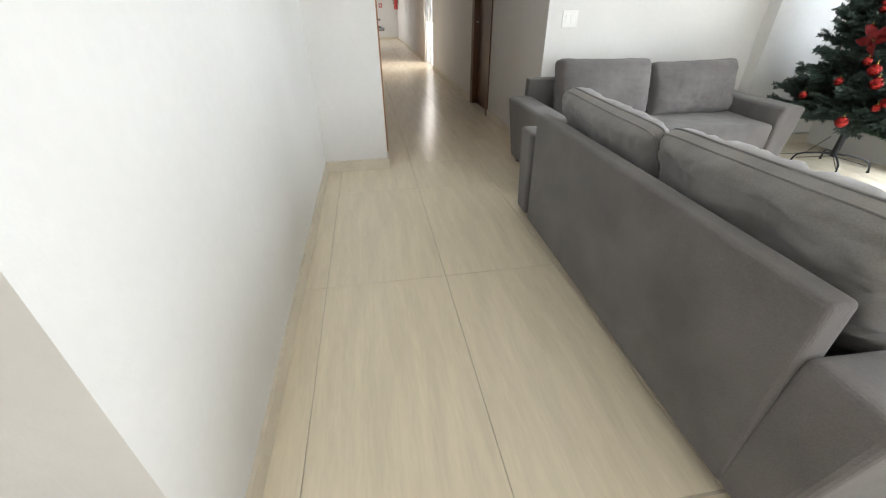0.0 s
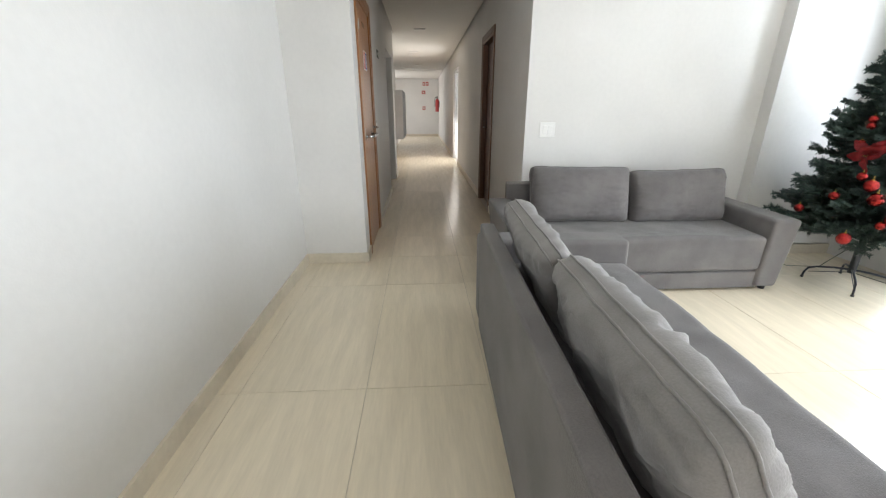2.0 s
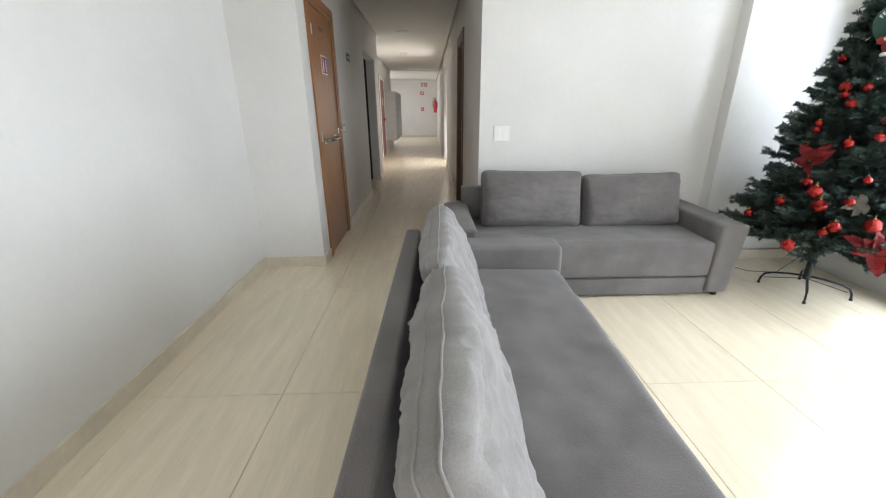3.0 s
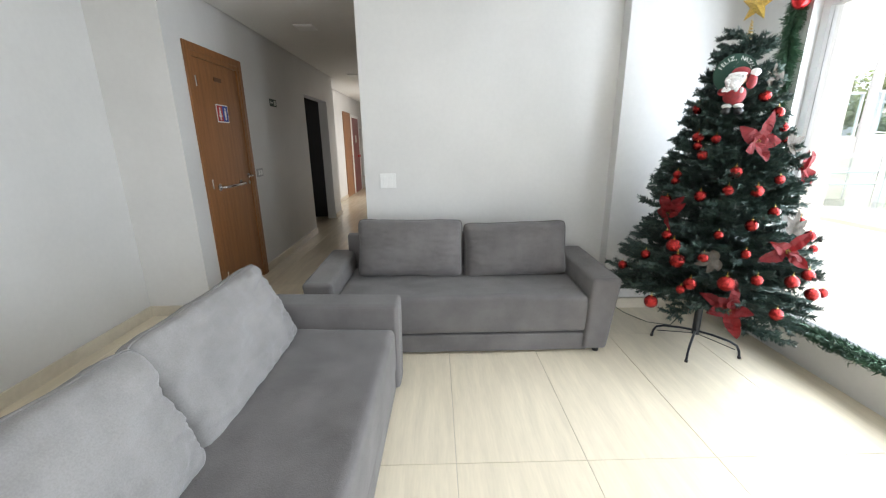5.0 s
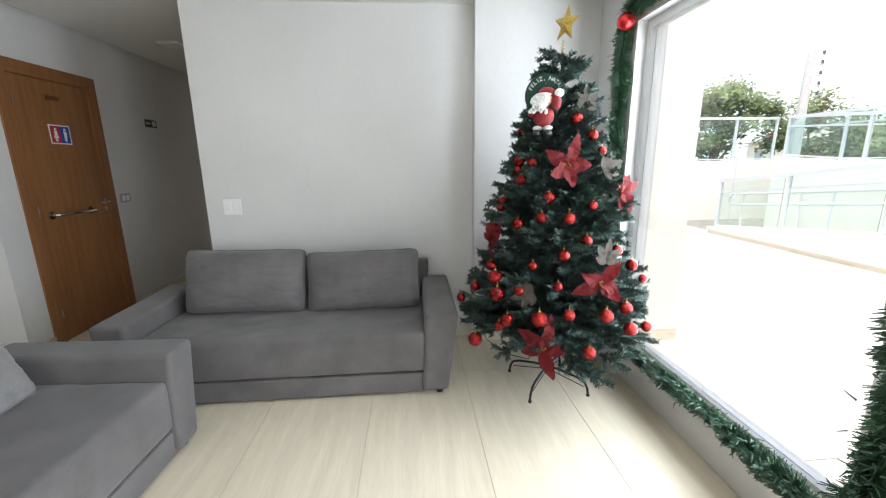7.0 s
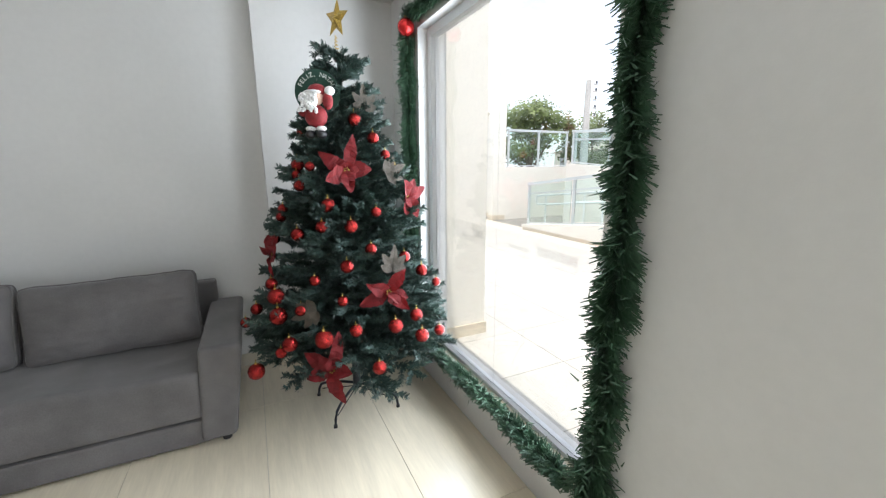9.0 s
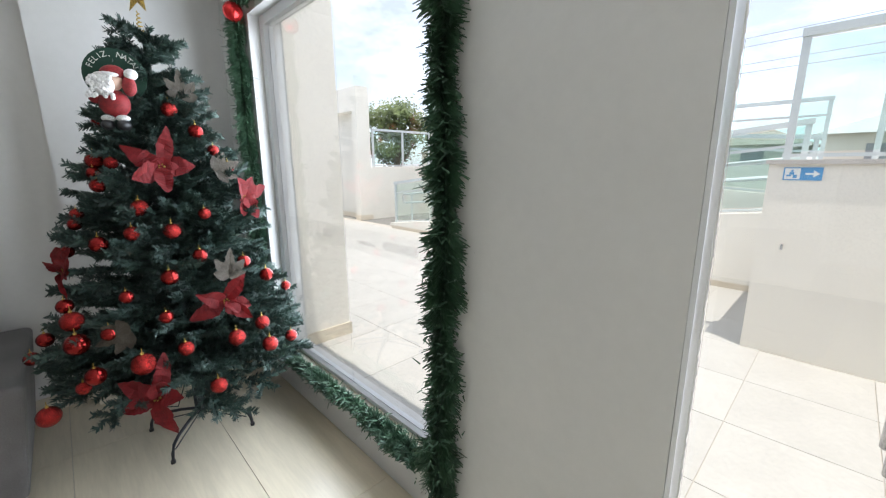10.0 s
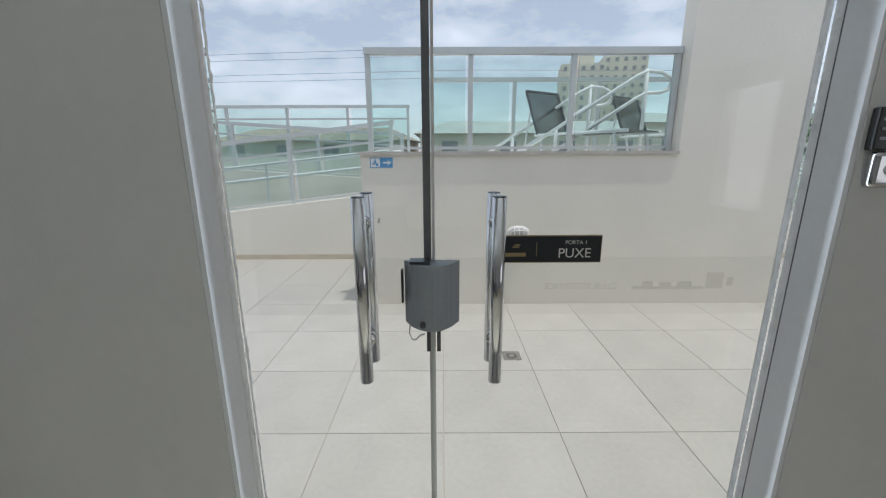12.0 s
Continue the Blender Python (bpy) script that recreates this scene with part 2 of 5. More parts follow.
def tube(points, r, seg=8):
    """A round bar that follows the points."""
    bm = bmesh.new()
    pts = [Vector(p) for p in points]
    rings = []
    up = Vector((0.123, 0.3, 1)).normalized()
    for i, p in enumerate(pts):
        d = (pts[min(i + 1, len(pts) - 1)] - pts[max(i - 1, 0)]).normalized()
        u = d.cross(up).normalized()
        v = d.cross(u)
        rings.append([bm.verts.new(p + r * (math.cos(2 * math.pi * k / seg) * u + math.sin(2 * math.pi * k / seg) * v)) for k in range(seg)])
    for a, b in zip(rings, rings[1:]):
        for k in range(seg):
            bm.faces.new((a[k], a[(k + 1) % seg], b[(k + 1) % seg], b[k]))
    bm.faces.new(rings[0][::-1])
    bm.faces.new(rings[-1])
    bmesh.ops.recalc_face_normals(bm, faces=bm.faces)
    return bm


def add_ball(bm, c, r, u=16, v=10, squash=(1, 1, 1)):
    bmesh.ops.create_uvsphere(bm, u_segments=u, v_segments=v, radius=r, matrix=Matrix.Translation(c) @ Matrix.Diagonal((*squash, 1)))


def ball(c, r, u=16, v=10, squash=(1, 1, 1)):
    bm = bmesh.new()
    add_ball(bm, c, r, u, v, squash)
    return bm


def structure(name, bm, mat, label, category):
    return tagged(link(name, bm, mat), label, category, kind="structure")


# ---- the lounge and corridor ----
LX, CX0, CX1, BY, JY, WX = 2.905, 3.435, 4.82, 4.80, 4.687, 7.78
CEIL, CCEIL = 2.56, 2.62
END = 21.7
DOOR1 = (4.945, 5.785, 2.19)
structure("wall_west", boxes((LX - 0.35, LX, 1.757, JY, 0, 2.75)), "wall", "white painted lounge wall, faintly scuffed", "wall")
structure("wall_west_annex", boxes((0.8, 1.0, -2.6, 1.757, 0, 2.75), (1.0, LX - 0.35, 1.757, 1.95, 0, 2.75)), "wall", "white painted wall of the room behind", "wall")
structure("wall_corridor_west", boxes((LX - 0.35, CX0, JY, DOOR1[0], 0, 2.75), (CX0 - 0.15, CX0, DOOR1[1], 7.83, 0, 2.75), (CX0 - 0.15, CX0, DOOR1[0], DOOR1[1], DOOR1[2], 2.75),
                                      (CX0 - 0.15, CX0, 7.83, 9.1, 2.15, 2.75), (CX0 - 0.15, CX0, 9.1, 9.6, 0, 2.75)), "wall", "white painted corridor wall with a doorway", "wall")
structure("wall_corridor_alcove", boxes((2.9, 3.05, 9.6, 16.6, 0, 2.75), (1.6, 1.75, 16.6, 18, 0, 2.75), (1.6, 1.75, 18, 20.4, 0, 0.8), (1.6, 1.75, 18, 20.4, 2.2, 2.75), (1.6, 1.75, 20.4, END, 0, 2.75), (1.75, 3.05, 16.6, 16.75, 0, 2.75), (3.05, CX0 - 0.15, 9.45, 9.6, 0, 2.75)), "wall", "white painted wall of the mailbox alcove", "wall")
# Side room walls coloured near black for the lack of light inside.
structure("wall_dark_room", boxes((1.0, 1.1, 6.9, 9.4, 0, 2.7), (1.1, CX0 - 0.15, 6.8, 6.9, 0, 2.7), (1.1, CX0 - 0.15, 9.3, 9.44, 0, 2.7)), "unlit_shade", "side room walls, the unlit room's shade put into a near-black colour", "wall")
structure("wall_back", boxes((CX1, WX, BY, BY + 0.15, 0, 2.75)), "wall", "white painted wall behind the sofa", "wall")
structure("wall_corridor_east", boxes((CX1, CX1 + 0.15, BY + 0.15, 6.45, 0, 2.75), (CX1, CX1 + 0.15, 6.45, 7.3, 2.16, 2.75), (CX1, CX1 + 0.15, 7.3, 11.1, 0, 2.75),
                                      (CX1, CX1 + 0.15, 11.1, 12.45, 2.2, 2.75), (CX1, CX1 + 0.15, 12.45, END, 0, 2.75)), "wall", "white painted corridor wall with a glazed opening", "wall")
# Added blocker behind door_3, keeps outdoor light from leaking under the leaf.
structure("wall_light_stop", boxes((CX1 + 0.152, CX1 + 0.25, 6.3, 7.45, -0.03, 2.4)), "unlit_shade", "unseen near-black panel added behind a door to keep daylight out", "wall")
structure("wall_corridor_end", boxes((1.6, CX1 + 0.15, END, END + 0.15, 0, 2.75)), "wall", "white painted wall that ends the corridor", "wall")
structure("column_corner", boxes((6.86, WX, BY - 0.12, BY, 0.1, CEIL)), "wall", "white painted pier in the corner behind the tree", "column")
# The opening from x 3.0 to 6.2 is assumed, made for the fill lamp.
structure("wall_south", boxes((0.8, 3.0, -2.8, -2.6, 0, 2.75), (6.2, WX + 0.2, -2.8, -2.6, 0, 2.75), (3.0, 6.2, -2.8, -2.6, 0, 0.7), (3.0, 6.2, -2.8, -2.6, 2.3, 2.75)), "wall", "white painted wall closing the lounge", "wall")
WIN = (2.66, 4.195, 0.22, 2.27)
DR = (0.534, 1.866, 2.4)
structure("wall_east", boxes((WX, WX + 0.2, -2.6, DR[0] - 0.12, -0.05, 2.75), (WX, WX + 0.2, DR[0] - 0.12, DR[1] + 0.12, DR[2], 2.75), (WX, WX + 0.2, DR[1] + 0.12, WIN[0], -0.05, 2.75),
                             (WX, WX + 0.145, DR[0] - 0.12, DR[0], -0.05, DR[2]), (WX, WX + 0.145, DR[1], DR[1] + 0.12, -0.05, DR[2]),
                             (WX, WX + 0.2, WIN[0], WIN[1], -0.05, WIN[2]), (WX, WX + 0.2, WIN[0], WIN[1], WIN[3], 2.75), (WX, WX + 0.2, WIN[1], BY + 0.15, -0.05, 2.75)),
          "wall", "white painted wall with a tall window and a glass door", "wall")
structure("ceiling", boxes((0.8, WX, -2.6, BY, CEIL, CEIL + 0.2)), "ceiling", "white plaster lounge ceiling", "ceiling")
structure("ceiling_corridor", boxes((CX0 + 0.03, CX1 - 0.03, BY, 9.6, CCEIL, CCEIL + 0.03), (3.08, CX1 - 0.03, 9.6, 16.6, CCEIL, CCEIL + 0.03), (1.78, CX1 - 0.03, 16.8, END - 0.03, CCEIL, CCEIL + 0.03), (1.0, CX1, BY, END, 2.71, 2.75)), "ceiling", "white plaster corridor ceiling", "ceiling")
floor = structure("floor", boxes((0.8, WX, -2.6, BY, -0.06, -0.004), (1.6, CX1, BY, END, -0.06, -0.004), (CX1, CX1 + 0.15, 11.1, 12.45, -0.06, -0.004), (CX1, CX1 + 0.152, 6.3, 7.45, -0.06, -0.004)), "grout", "cream porcelain tile floor with thin dark joints", "floor")
base = structure("baseboard", boxes((LX, LX + 0.015, 1.757, JY - 0.015, 0, 0.09), (LX, CX0 + 0.015, JY - 0.015, JY, 0, 0.09), (CX0, CX0 + 0.015, JY, DOOR1[0] - 0.05, 0, 0.09), (CX0, CX0 + 0.015, DOOR1[1] + 0.05, 7.83, 0, 0.09),
                                      (CX0, CX0 + 0.015, 9.1, 9.6, 0, 0.09), (3.05, 3.065, 9.6, 12.02, 0, 0.09), (3.05, 3.065, 14.03, 16.6, 0, 0.09), (CX1 - 0.015, CX1, BY - 0.015, 6.4, 0, 0.09), (CX1 - 0.015, CX1, 7.35, 11.1, 0, 0.09), (CX1 - 0.015, CX1, 12.45, END, 0, 0.09), (CX1, 6.86, BY - 0.015, BY, 0, 0.09),
                                      (6.85, WX, BY - 0.135, BY - 0.12, 0, 0.09), (1.75, CX1 - 0.015, END - 0.015, END, 0, 0.09)), "baseboard", "cream stone baseboard along the walls", "baseboard")

# ---- sofas ----
def rounded(x0, x1, y0, y1, z0, z1, r=0.035, seg=3):
    return box(x0, x1, y0, y1, z0, z1, bevel=r, segments=seg)


def pillow_edge(u, v, seed, wrinkle):
    pull = 1 - 0.03 * (1 - u * u) * abs(v) ** 6
    pull2 = 1 - 0.03 * (1 - v * v) * abs(u) ** 6
    round_off = 1 - 0.05 * (abs(u * v)) ** 8
    wrinkle = min(wrinkle, 0.012)
    edge = noise.noise((u * 3 + seed, v * 3, seed)) * wrinkle * 0.5 + noise.noise((u * 9 + seed, v * 9, seed)) * wrinkle * 0.25
    return u * pull2 * round_off, edge, v * pull * round_off


def pillow_mesh(w, h, t, seed, n=40, wrinkle=0.012, gusset=0.022):
    """A stuffed box cushion: a narrow gusset between two seams, swollen faces, creases that run in from the edges."""
    bm = bmesh.new()
    border = []
    for s in (1, -1):
        grid = []
        for i in range(n + 1):
            row = []
            for j in range(n + 1):
                u, v = 2 * i / n - 1, 2 * j / n - 1
                f = (max(0, 1 - abs(u) ** 4) ** 0.45) * (max(0, 1 - abs(v) ** 4) ** 0.45)
                broad = noise.noise((u * 2.2 + seed, v * 2.2, s * 3 + seed)) * 0.9
                rim = max(abs(u), abs(v)) ** 3
                ridge = (1 - abs(noise.noise((u * 7 + seed, v * 4, s + seed))) * 2.2) * 0.5 + (1 - abs(noise.noise((u * 3 - v * 6 + seed, v * 9 + u * 4, s * 2 + seed))) * 2.2) * 0.45
                eu, ed, ev = pillow_edge(u, v, seed, wrinkle)
                y = s * (gusset + (t / 2 - gusset) * f + (broad + ridge * (0.35 + 0.8 * rim)) * wrinkle * min(1, f * 1.6))
                row.append(bm.verts.new((eu * w / 2, y + ed, ev * h / 2 + ed)))
            grid.append(row)
        for i in range(n):
            for j in range(n):
                q = (grid[i][j], grid[i + 1][j], grid[i + 1][j + 1], grid[i][j + 1])
                bm.faces.new(q if s < 0 else q[::-1])
        border.append([grid[k][0] for k in range(n)] + [grid[n][k] for k in range(n)] + [grid[n - k][n] for k in range(n)] + [grid[0][n - k] for k in range(n)])
    m = len(border[0])
    for k in range(m):
        bm.faces.new((border[0][k], border[0][(k + 1) % m], border[1][(k + 1) % m], border[1][k]))
    bmesh.ops.recalc_face_normals(bm, faces=bm.faces)
    return bm


def pillow_seam(w, h, seed, side, n=40, wrinkle=0.012, gusset=0.022):
    ring = [(-1 + 2 * k / n, -1) for k in range(n)] + [(1, -1 + 2 * k / n) for k in range(n)] + [(1 - 2 * k / n, 1) for k in range(n)] + [(-1, 1 - 2 * k / n) for k in range(n + 1)]
    pts = []
    for u, v in ring:
        eu, ed, ev = pillow_edge(u, v, seed, wrinkle)
        pts.append((eu * w / 2 * 1.004, ed + side * gusset, ev * h / 2 * 1.004 + ed))
    return tube(pts, 0.0042, 6)


def sofa(label, place, turn, length, depth, back, shift=0.0, crease=0.0):
    """A two-seat sofa that faces -y: arms that flare outwards, one long seat, a low front panel, black feet."""
    s = thing("sofa", label, "sofa", "grey lounge sofas", place, turn)
    L, aw = length / 2, 0.165
    part("base", rounded(-L + aw, L - aw, 0.03, depth - 0.06, 0.02, 0.15, 0.012, 2), "fabric", s)
    bm = bmesh.new()
    add_box(bm, -L + aw + 0.004, L - aw - 0.004, 0.02, depth - 0.12, 0.158, 0.425, 0.045, 4)
    bmesh.ops.subdivide_edges(bm, edges=[e for e in bm.edges if e.calc_length() > 0.3], cuts=40, use_grid_fill=True)
    for v in bm.verts:
        k = max(0, (v.co.z - 0.3) / 0.12)
        v.co.z += k * (0.012 * noise.noise(v.co * 3.1) + 0.006 * noise.noise(v.co * 9) + 0.012 * (1 - (v.co.x / L) ** 2))
        if crease:
            fade = max(0, min(1, (-0.15 - v.co.x) * 2.2)) * max(0, 1 - ((v.co.y - 0.34) / 0.36) ** 2)
            v.co.z += min(1, k) * fade * crease * (0.5 - 1.6 * abs(noise.noise((v.co.x * 8 + v.co.y * 1.2, v.co.y * 1.1, 4.0))))
    part("seat", bm, "fabric", s, smooth=True)
    for side in (-1, 1):
        bm = rounded(-aw / 2, aw / 2, 0.0, depth - 0.02, 0.035, 0.565, 0.035, 6)
        for v in bm.verts:
            k = (v.co.z - 0.035) / 0.53
            v.co.x = v.co.x * (1 + 0.22 * k) + side * (L - aw / 2 - 0.035 + 0.05 * k)
            v.co.z -= 0.012 * k * (1 - v.co.y / depth)
        part("armrest", bm, "fabric", s)
    bm = rounded(shift - back, shift + back, depth - 0.08, depth, 0.045, 0.705, 0.02, 5)
    for v in bm.verts:
        v.co.y += -0.012 + 0.02 * max(0, v.co.z - 0.3)
    part("backrest", bm, "fabric", s)
    for x in (-L + 0.09, L - 0.09):
        for y in (0.06, depth - 0.1):
            part("foot", rod((x, y, 0), (x, y, 0.05), 0.022, 0.028, 14), "black_plastic", s, "black plastic foot")
    return s


def cushion(label, m, w, h, t, seed, wrinkle=0.012, cloth="fabric", group="sofa cushions"):
    c = link("cushion", pillow_mesh(w, h, t, seed, wrinkle=wrinkle), cloth, smooth=True)
    tagged(c, label, "cushion", group)
    c.matrix_basis = m
    for side in (-1, 1):
        part("piping", pillow_seam(w, h, seed, side, wrinkle=wrinkle), cloth, c, smooth=True)
    return c


sofa("grey suede two-seat sofa against the white wall", (5.58, 3.905, 0), 0, 2.07, 0.85, 0.915)
sofa("grey suede two-seat sofa standing free in the lounge", (5.16, 2.635, 0), 88.4, 2.12, 0.93, 0.845, -0.05, 0.03)
cushion("plump grey back cushion on the wall sofa", pose(5.205, 4.44, 0.645, -14, 1, 0), 0.81, 0.44, 0.24, 1.0)
cushion("slightly creased grey back cushion on the wall sofa", pose(6.02, 4.44, 0.625, -13, -1, 0), 0.80, 0.42, 0.22, 5.0)
cushion("creased grey back cushion with piped seams", pose(4.50, 3.04, 0.62, -24, -1, 88), 0.86, 0.46, 0.16, 9.0, 0.022, "pillow_lit")
cushion("creased grey back cushion sagging on the free sofa", pose(4.487, 2.18, 0.63, -23, 2, 87), 0.86, 0.47, 0.18, 13.0, 0.027, "pillow_lit")

# ---- window and door ----
GX = 7.875
window = thing("window_1", "tall fixed window with white aluminium frame and low sill", "window")
tagged(window, kind="structure")
y0, y1, z0, z1 = WIN
part("window_frame", boxes((GX - 0.03, GX + 0.03, y0, y0 + 0.05, z0, z1), (GX - 0.03, GX + 0.03, y1 - 0.05, y1, z0, z1), (GX - 0.03, GX + 0.03, y0 + 0.05, y1 - 0.05, z0, z0 + 0.04), (GX - 0.03, GX + 0.03, y0 + 0.05, y1 - 0.05, z1 - 0.05, z1)), "white_metal", window)
for a, b in ((y0 + 0.05, y1 - 0.05),):
    pane = part("pane", boxes((GX - 0.004, GX + 0.004, a, b, z0 + 0.04, z1 - 0.05)), "glass", window)
    pane.visible_shadow = False
part("silicone_joint", boxes((GX - 0.006, GX - 0.0045, 3.403, 3.413, z0 + 0.04, z1 - 0.05)), "film", window, "pale silicone joint")
part("window_sill", boxes((WX - 0.012, GX - 0.03, y0, y1, z0, z0 + 0.02)), "baseboard", window)
part("film_band", boxes((GX + 0.006, GX + 0.007, y0 + 0.05, y1 - 0.05, 1.015, 1.125)), "film", window, "translucent frosted film band")
for k, (a, b) in enumerate(((3.66, 3.58), (3.575, 3.555), (3.31, 3.16), (3.1, 2.86))):
    part("film_mark", boxes((GX + 0.008, GX + 0.009, b, a, 1.05, 1.05 + (0.04 if k != 2 else 0.018))), "film_ink", window, "cut-out lettering seen from behind")

door = thing("door_1", "double glass entrance door with long steel handles", "door")
tagged(door, kind="structure")
DG, JOIN = 7.885, 1.376
part("door_frame", boxes((WX + 0.002, WX + 0.077, DR[1] - 0.012, DR[1] - 0.001, 0, DR[2]), (WX + 0.002, WX + 0.077, DR[0] + 0.001, DR[0] + 0.012, 0, DR[2]), (WX + 0.002, WX + 0.077, DR[0] + 0.012, DR[1] - 0.012, DR[2] - 0.02, DR[2] - 0.001)), "white_metal", door, "white painted aluminium door frame")
part("gasket", boxes((WX + 0.078, WX + 0.084, DR[0] + 0.001, DR[0] + 0.009, 0, DR[2])), "dark_metal", door, "dark rubber gasket")
part("sealant", tube([(WX + 0.081, DR[1] - 0.010 + 0.0015 * noise.noise((0, 0, k * 0.9)), DR[2] * k / 60) for k in range(61)], 0.0045, 6), "white_plastic", door, "uneven white sealant bead", True)
for a, b in ((DR[0] + 0.014, JOIN - 0.004), (JOIN + 0.004, DR[1] - 0.014)):
    leaf = part("door_leaf", boxes((DG - 0.005, DG + 0.005, a, b, 0.012, DR[2] - 0.02)), "glass", door, "clear tempered glass leaf")
    leaf.visible_shadow = False
    part("film_band", boxes((DG + 0.007, DG + 0.008, a, b, 1.035, 1.18)), "film", leaf, "translucent frosted film band")
part("edge_strip", boxes((DG - 0.012, DG + 0.012, JOIN + 0.006, JOIN + 0.023, 1.16, DR[2] - 0.03)), "strip_metal", door, "dark aluminium meeting strip")
part("edge_strip", boxes((DG - 0.004, DG + 0.006, JOIN - 0.003, JOIN + 0.004, 1.16, DR[2] - 0.03)), "white_plastic", door, "pale plastic draught strip")
part("edge_strip", boxes((DG - 0.004, DG + 0.006, JOIN - 0.003, JOIN + 0.012, 0.012, 1.03)), "white_plastic", door, "pale plastic draught strip")
for k, (a, b, c, d) in enumerate(((0.895, 0.72, 1.098, 1.106), (0.87, 0.845, 1.106, 1.118), (0.83, 0.80, 1.106, 1.116), (0.785, 0.75, 1.106, 1.118), (0.716, 0.675, 1.1, 1.14), (0.665, 0.652, 1.108, 1.128))):
    part("film_mark", boxes((DG + 0.009, DG + 0.010, b, a, c, d)), "film_ink", door, "cut-out lettering seen from behind")
for y in (1.538, 1.231):
    for side in (-1, 1):
        bar = part("handle", rod((DG + side * 0.052, y, 0.888), (DG + side * 0.052, y, 1.329), 0.0155, seg=20), "steel", door, "polished steel pull bar", True)
        part("handle_cap", rod((DG + side * 0.052, y, 1.3295), (DG + side * 0.052, y, 1.3315), 0.0145, seg=20), "dark_metal", bar)
        for z in (0.972, 1.265):
            part("standoff", rod((DG + side * 0.005, y, z), (DG + side * 0.05, y, z), 0.011, seg=12), "chrome", bar, smooth=True)
            part("collar", rod((DG + side * 0.005, y, z), (DG + side * 0.012, y, z), 0.017, seg=14), "chrome", bar, smooth=True)

lock = thing("door_lock", "grey metal electric lock box clamped on the glass door edges", "lock", place=(DG, JOIN, 1.022))
lock.matrix_basis = lock.matrix_basis @ Matrix.Diagonal((0.92, 0.78, 0.94, 1))
bm = bmesh.new()
prof = [(-0.005, 0.078)] + [(-0.02 - 0.052 * math.sin(math.pi * k / 10) ** 0.8, 0.068 - 0.136 * k / 10) for k in range(11)] + [(-0.005, -0.078)]
lo = [bm.verts.new((x, y + (0.012 if y > 0 else 0), 0.0)) for x, y in prof]
hi = [bm.verts.new((x, y + (0.012 if y > 0 else 0), 0.165)) for x, y in prof]
for k in range(len(prof) - 1):
    bm.faces.new((lo[k], lo[k + 1], hi[k + 1], hi[k]))
bm.faces.new(lo[::-1])
bm.faces.new(hi)
bm.faces.new((lo[-1], lo[0], hi[0], hi[-1]))
bmesh.ops.recalc_face_normals(bm, faces=bm.faces)
part("housing", bm, "grey_metal", lock)
part("top_plate", boxes((-0.05, -0.012, 0.012, 0.07, 0.1655, 0.172)), "dark_metal", lock)
part("button", rod((-0.069, 0.032, 0.018), (-0.074, 0.032, 0.018), 0.009, seg=14), "dark_metal", lock)
part("side_flap", boxes((-0.03, -0.012, 0.092, 0.098, 0.06, 0.145)), "black_plastic", lock)
for y in (0.018, -0.014):
    part("strap", boxes((-0.010, -0.006, y - 0.006, y + 0.006, -0.085, 0.0)), "dark_metal", lock)
part("cable", tube([(-0.012, 0.075, 0.0), (-0.014, 0.078, -0.03), (-0.016, 0.07, -0.046), (-0.016, 0.058, -0.048), (-0.014, 0.045, -0.036), (-0.011, 0.03, -0.034)], 0.0025, 6), "white_plastic", lock)


def letters(text, m, size, mat, parent=None, name="lettering", align='CENTER'):
    cu = bpy.data.curves.new(name, 'FONT')
    cu.body, cu.size, cu.extrude = text, size, 0.0004
    cu.align_x, cu.align_y = align, 'CENTER'
    cu.materials.append(M[mat])
    ob = new(name, cu)
    ob.parent = parent
    ob.matrix_basis = m
    return ob


FACE_W = Matrix(((0, 0, -1, 0), (-1, 0, 0, 0), (0, 1, 0, 0), (0, 0, 0, 1)))    # text that faces -x
FACE_E = Matrix(((0, 0, 1, 0), (1, 0, 0, 0), (0, 1, 0, 0), (0, 0, 0, 1)))      # text that faces +x
FACE_S = Matrix(((1, 0, 0, 0), (0, 0, -1, 0), (0, 1, 0, 0), (0, 0, 0, 1)))     # text that faces -y
letters("CLUB RESIDENCE", Matrix.Translation((DG + 0.0095, 1.02, 1.106)) @ FACE_E, 0.023, "film_ink", door)
sign = thing("door_sign", "black door plate lettered PUXE with a thin gold border", "sign", place=(DG - 0.008, 1.103, 1.204))
part("plate", box(-0.004, 0.0, -0.119, 0.117, -0.033, 0.033, bevel=0.001), "gold_line", sign)
part("face", boxes((-0.0055, -0.0042, -0.1165, 0.1145, -0.0305, 0.0305)), "sign_black", sign)
letters("PUXE", Matrix.Translation((-0.0062, -0.055, -0.010)) @ FACE_W, 0.032, "white_plastic", sign)
letters("PORTA 1", Matrix.Translation((-0.0062, -0.058, 0.016)) @ FACE_W, 0.013, "sign_pale", sign)
part("divider", boxes((-0.0062, -0.0056, 0.033, 0.034, -0.017, 0.017)), "gold_line", sign)
part("mark", boxes((-0.0062, -0.0056, 0.058, 0.106, -0.017, -0.008), (-0.0062, -0.0056, 0.074, 0.090, 0.004, 0.007), (-0.0062, -0.0056, 0.072, 0.086, 0.009, 0.012)), "gold_line", sign)

panel = thing("access_reader", "black keypad reader on the dim wall beside the door", "reader", place=(WX, 0.499, 1.459))
part("body", box(-0.016, 0.0, -0.032, 0.028, -0.035, 0.045, bevel=0.004, segments=2), "black_plastic", panel)
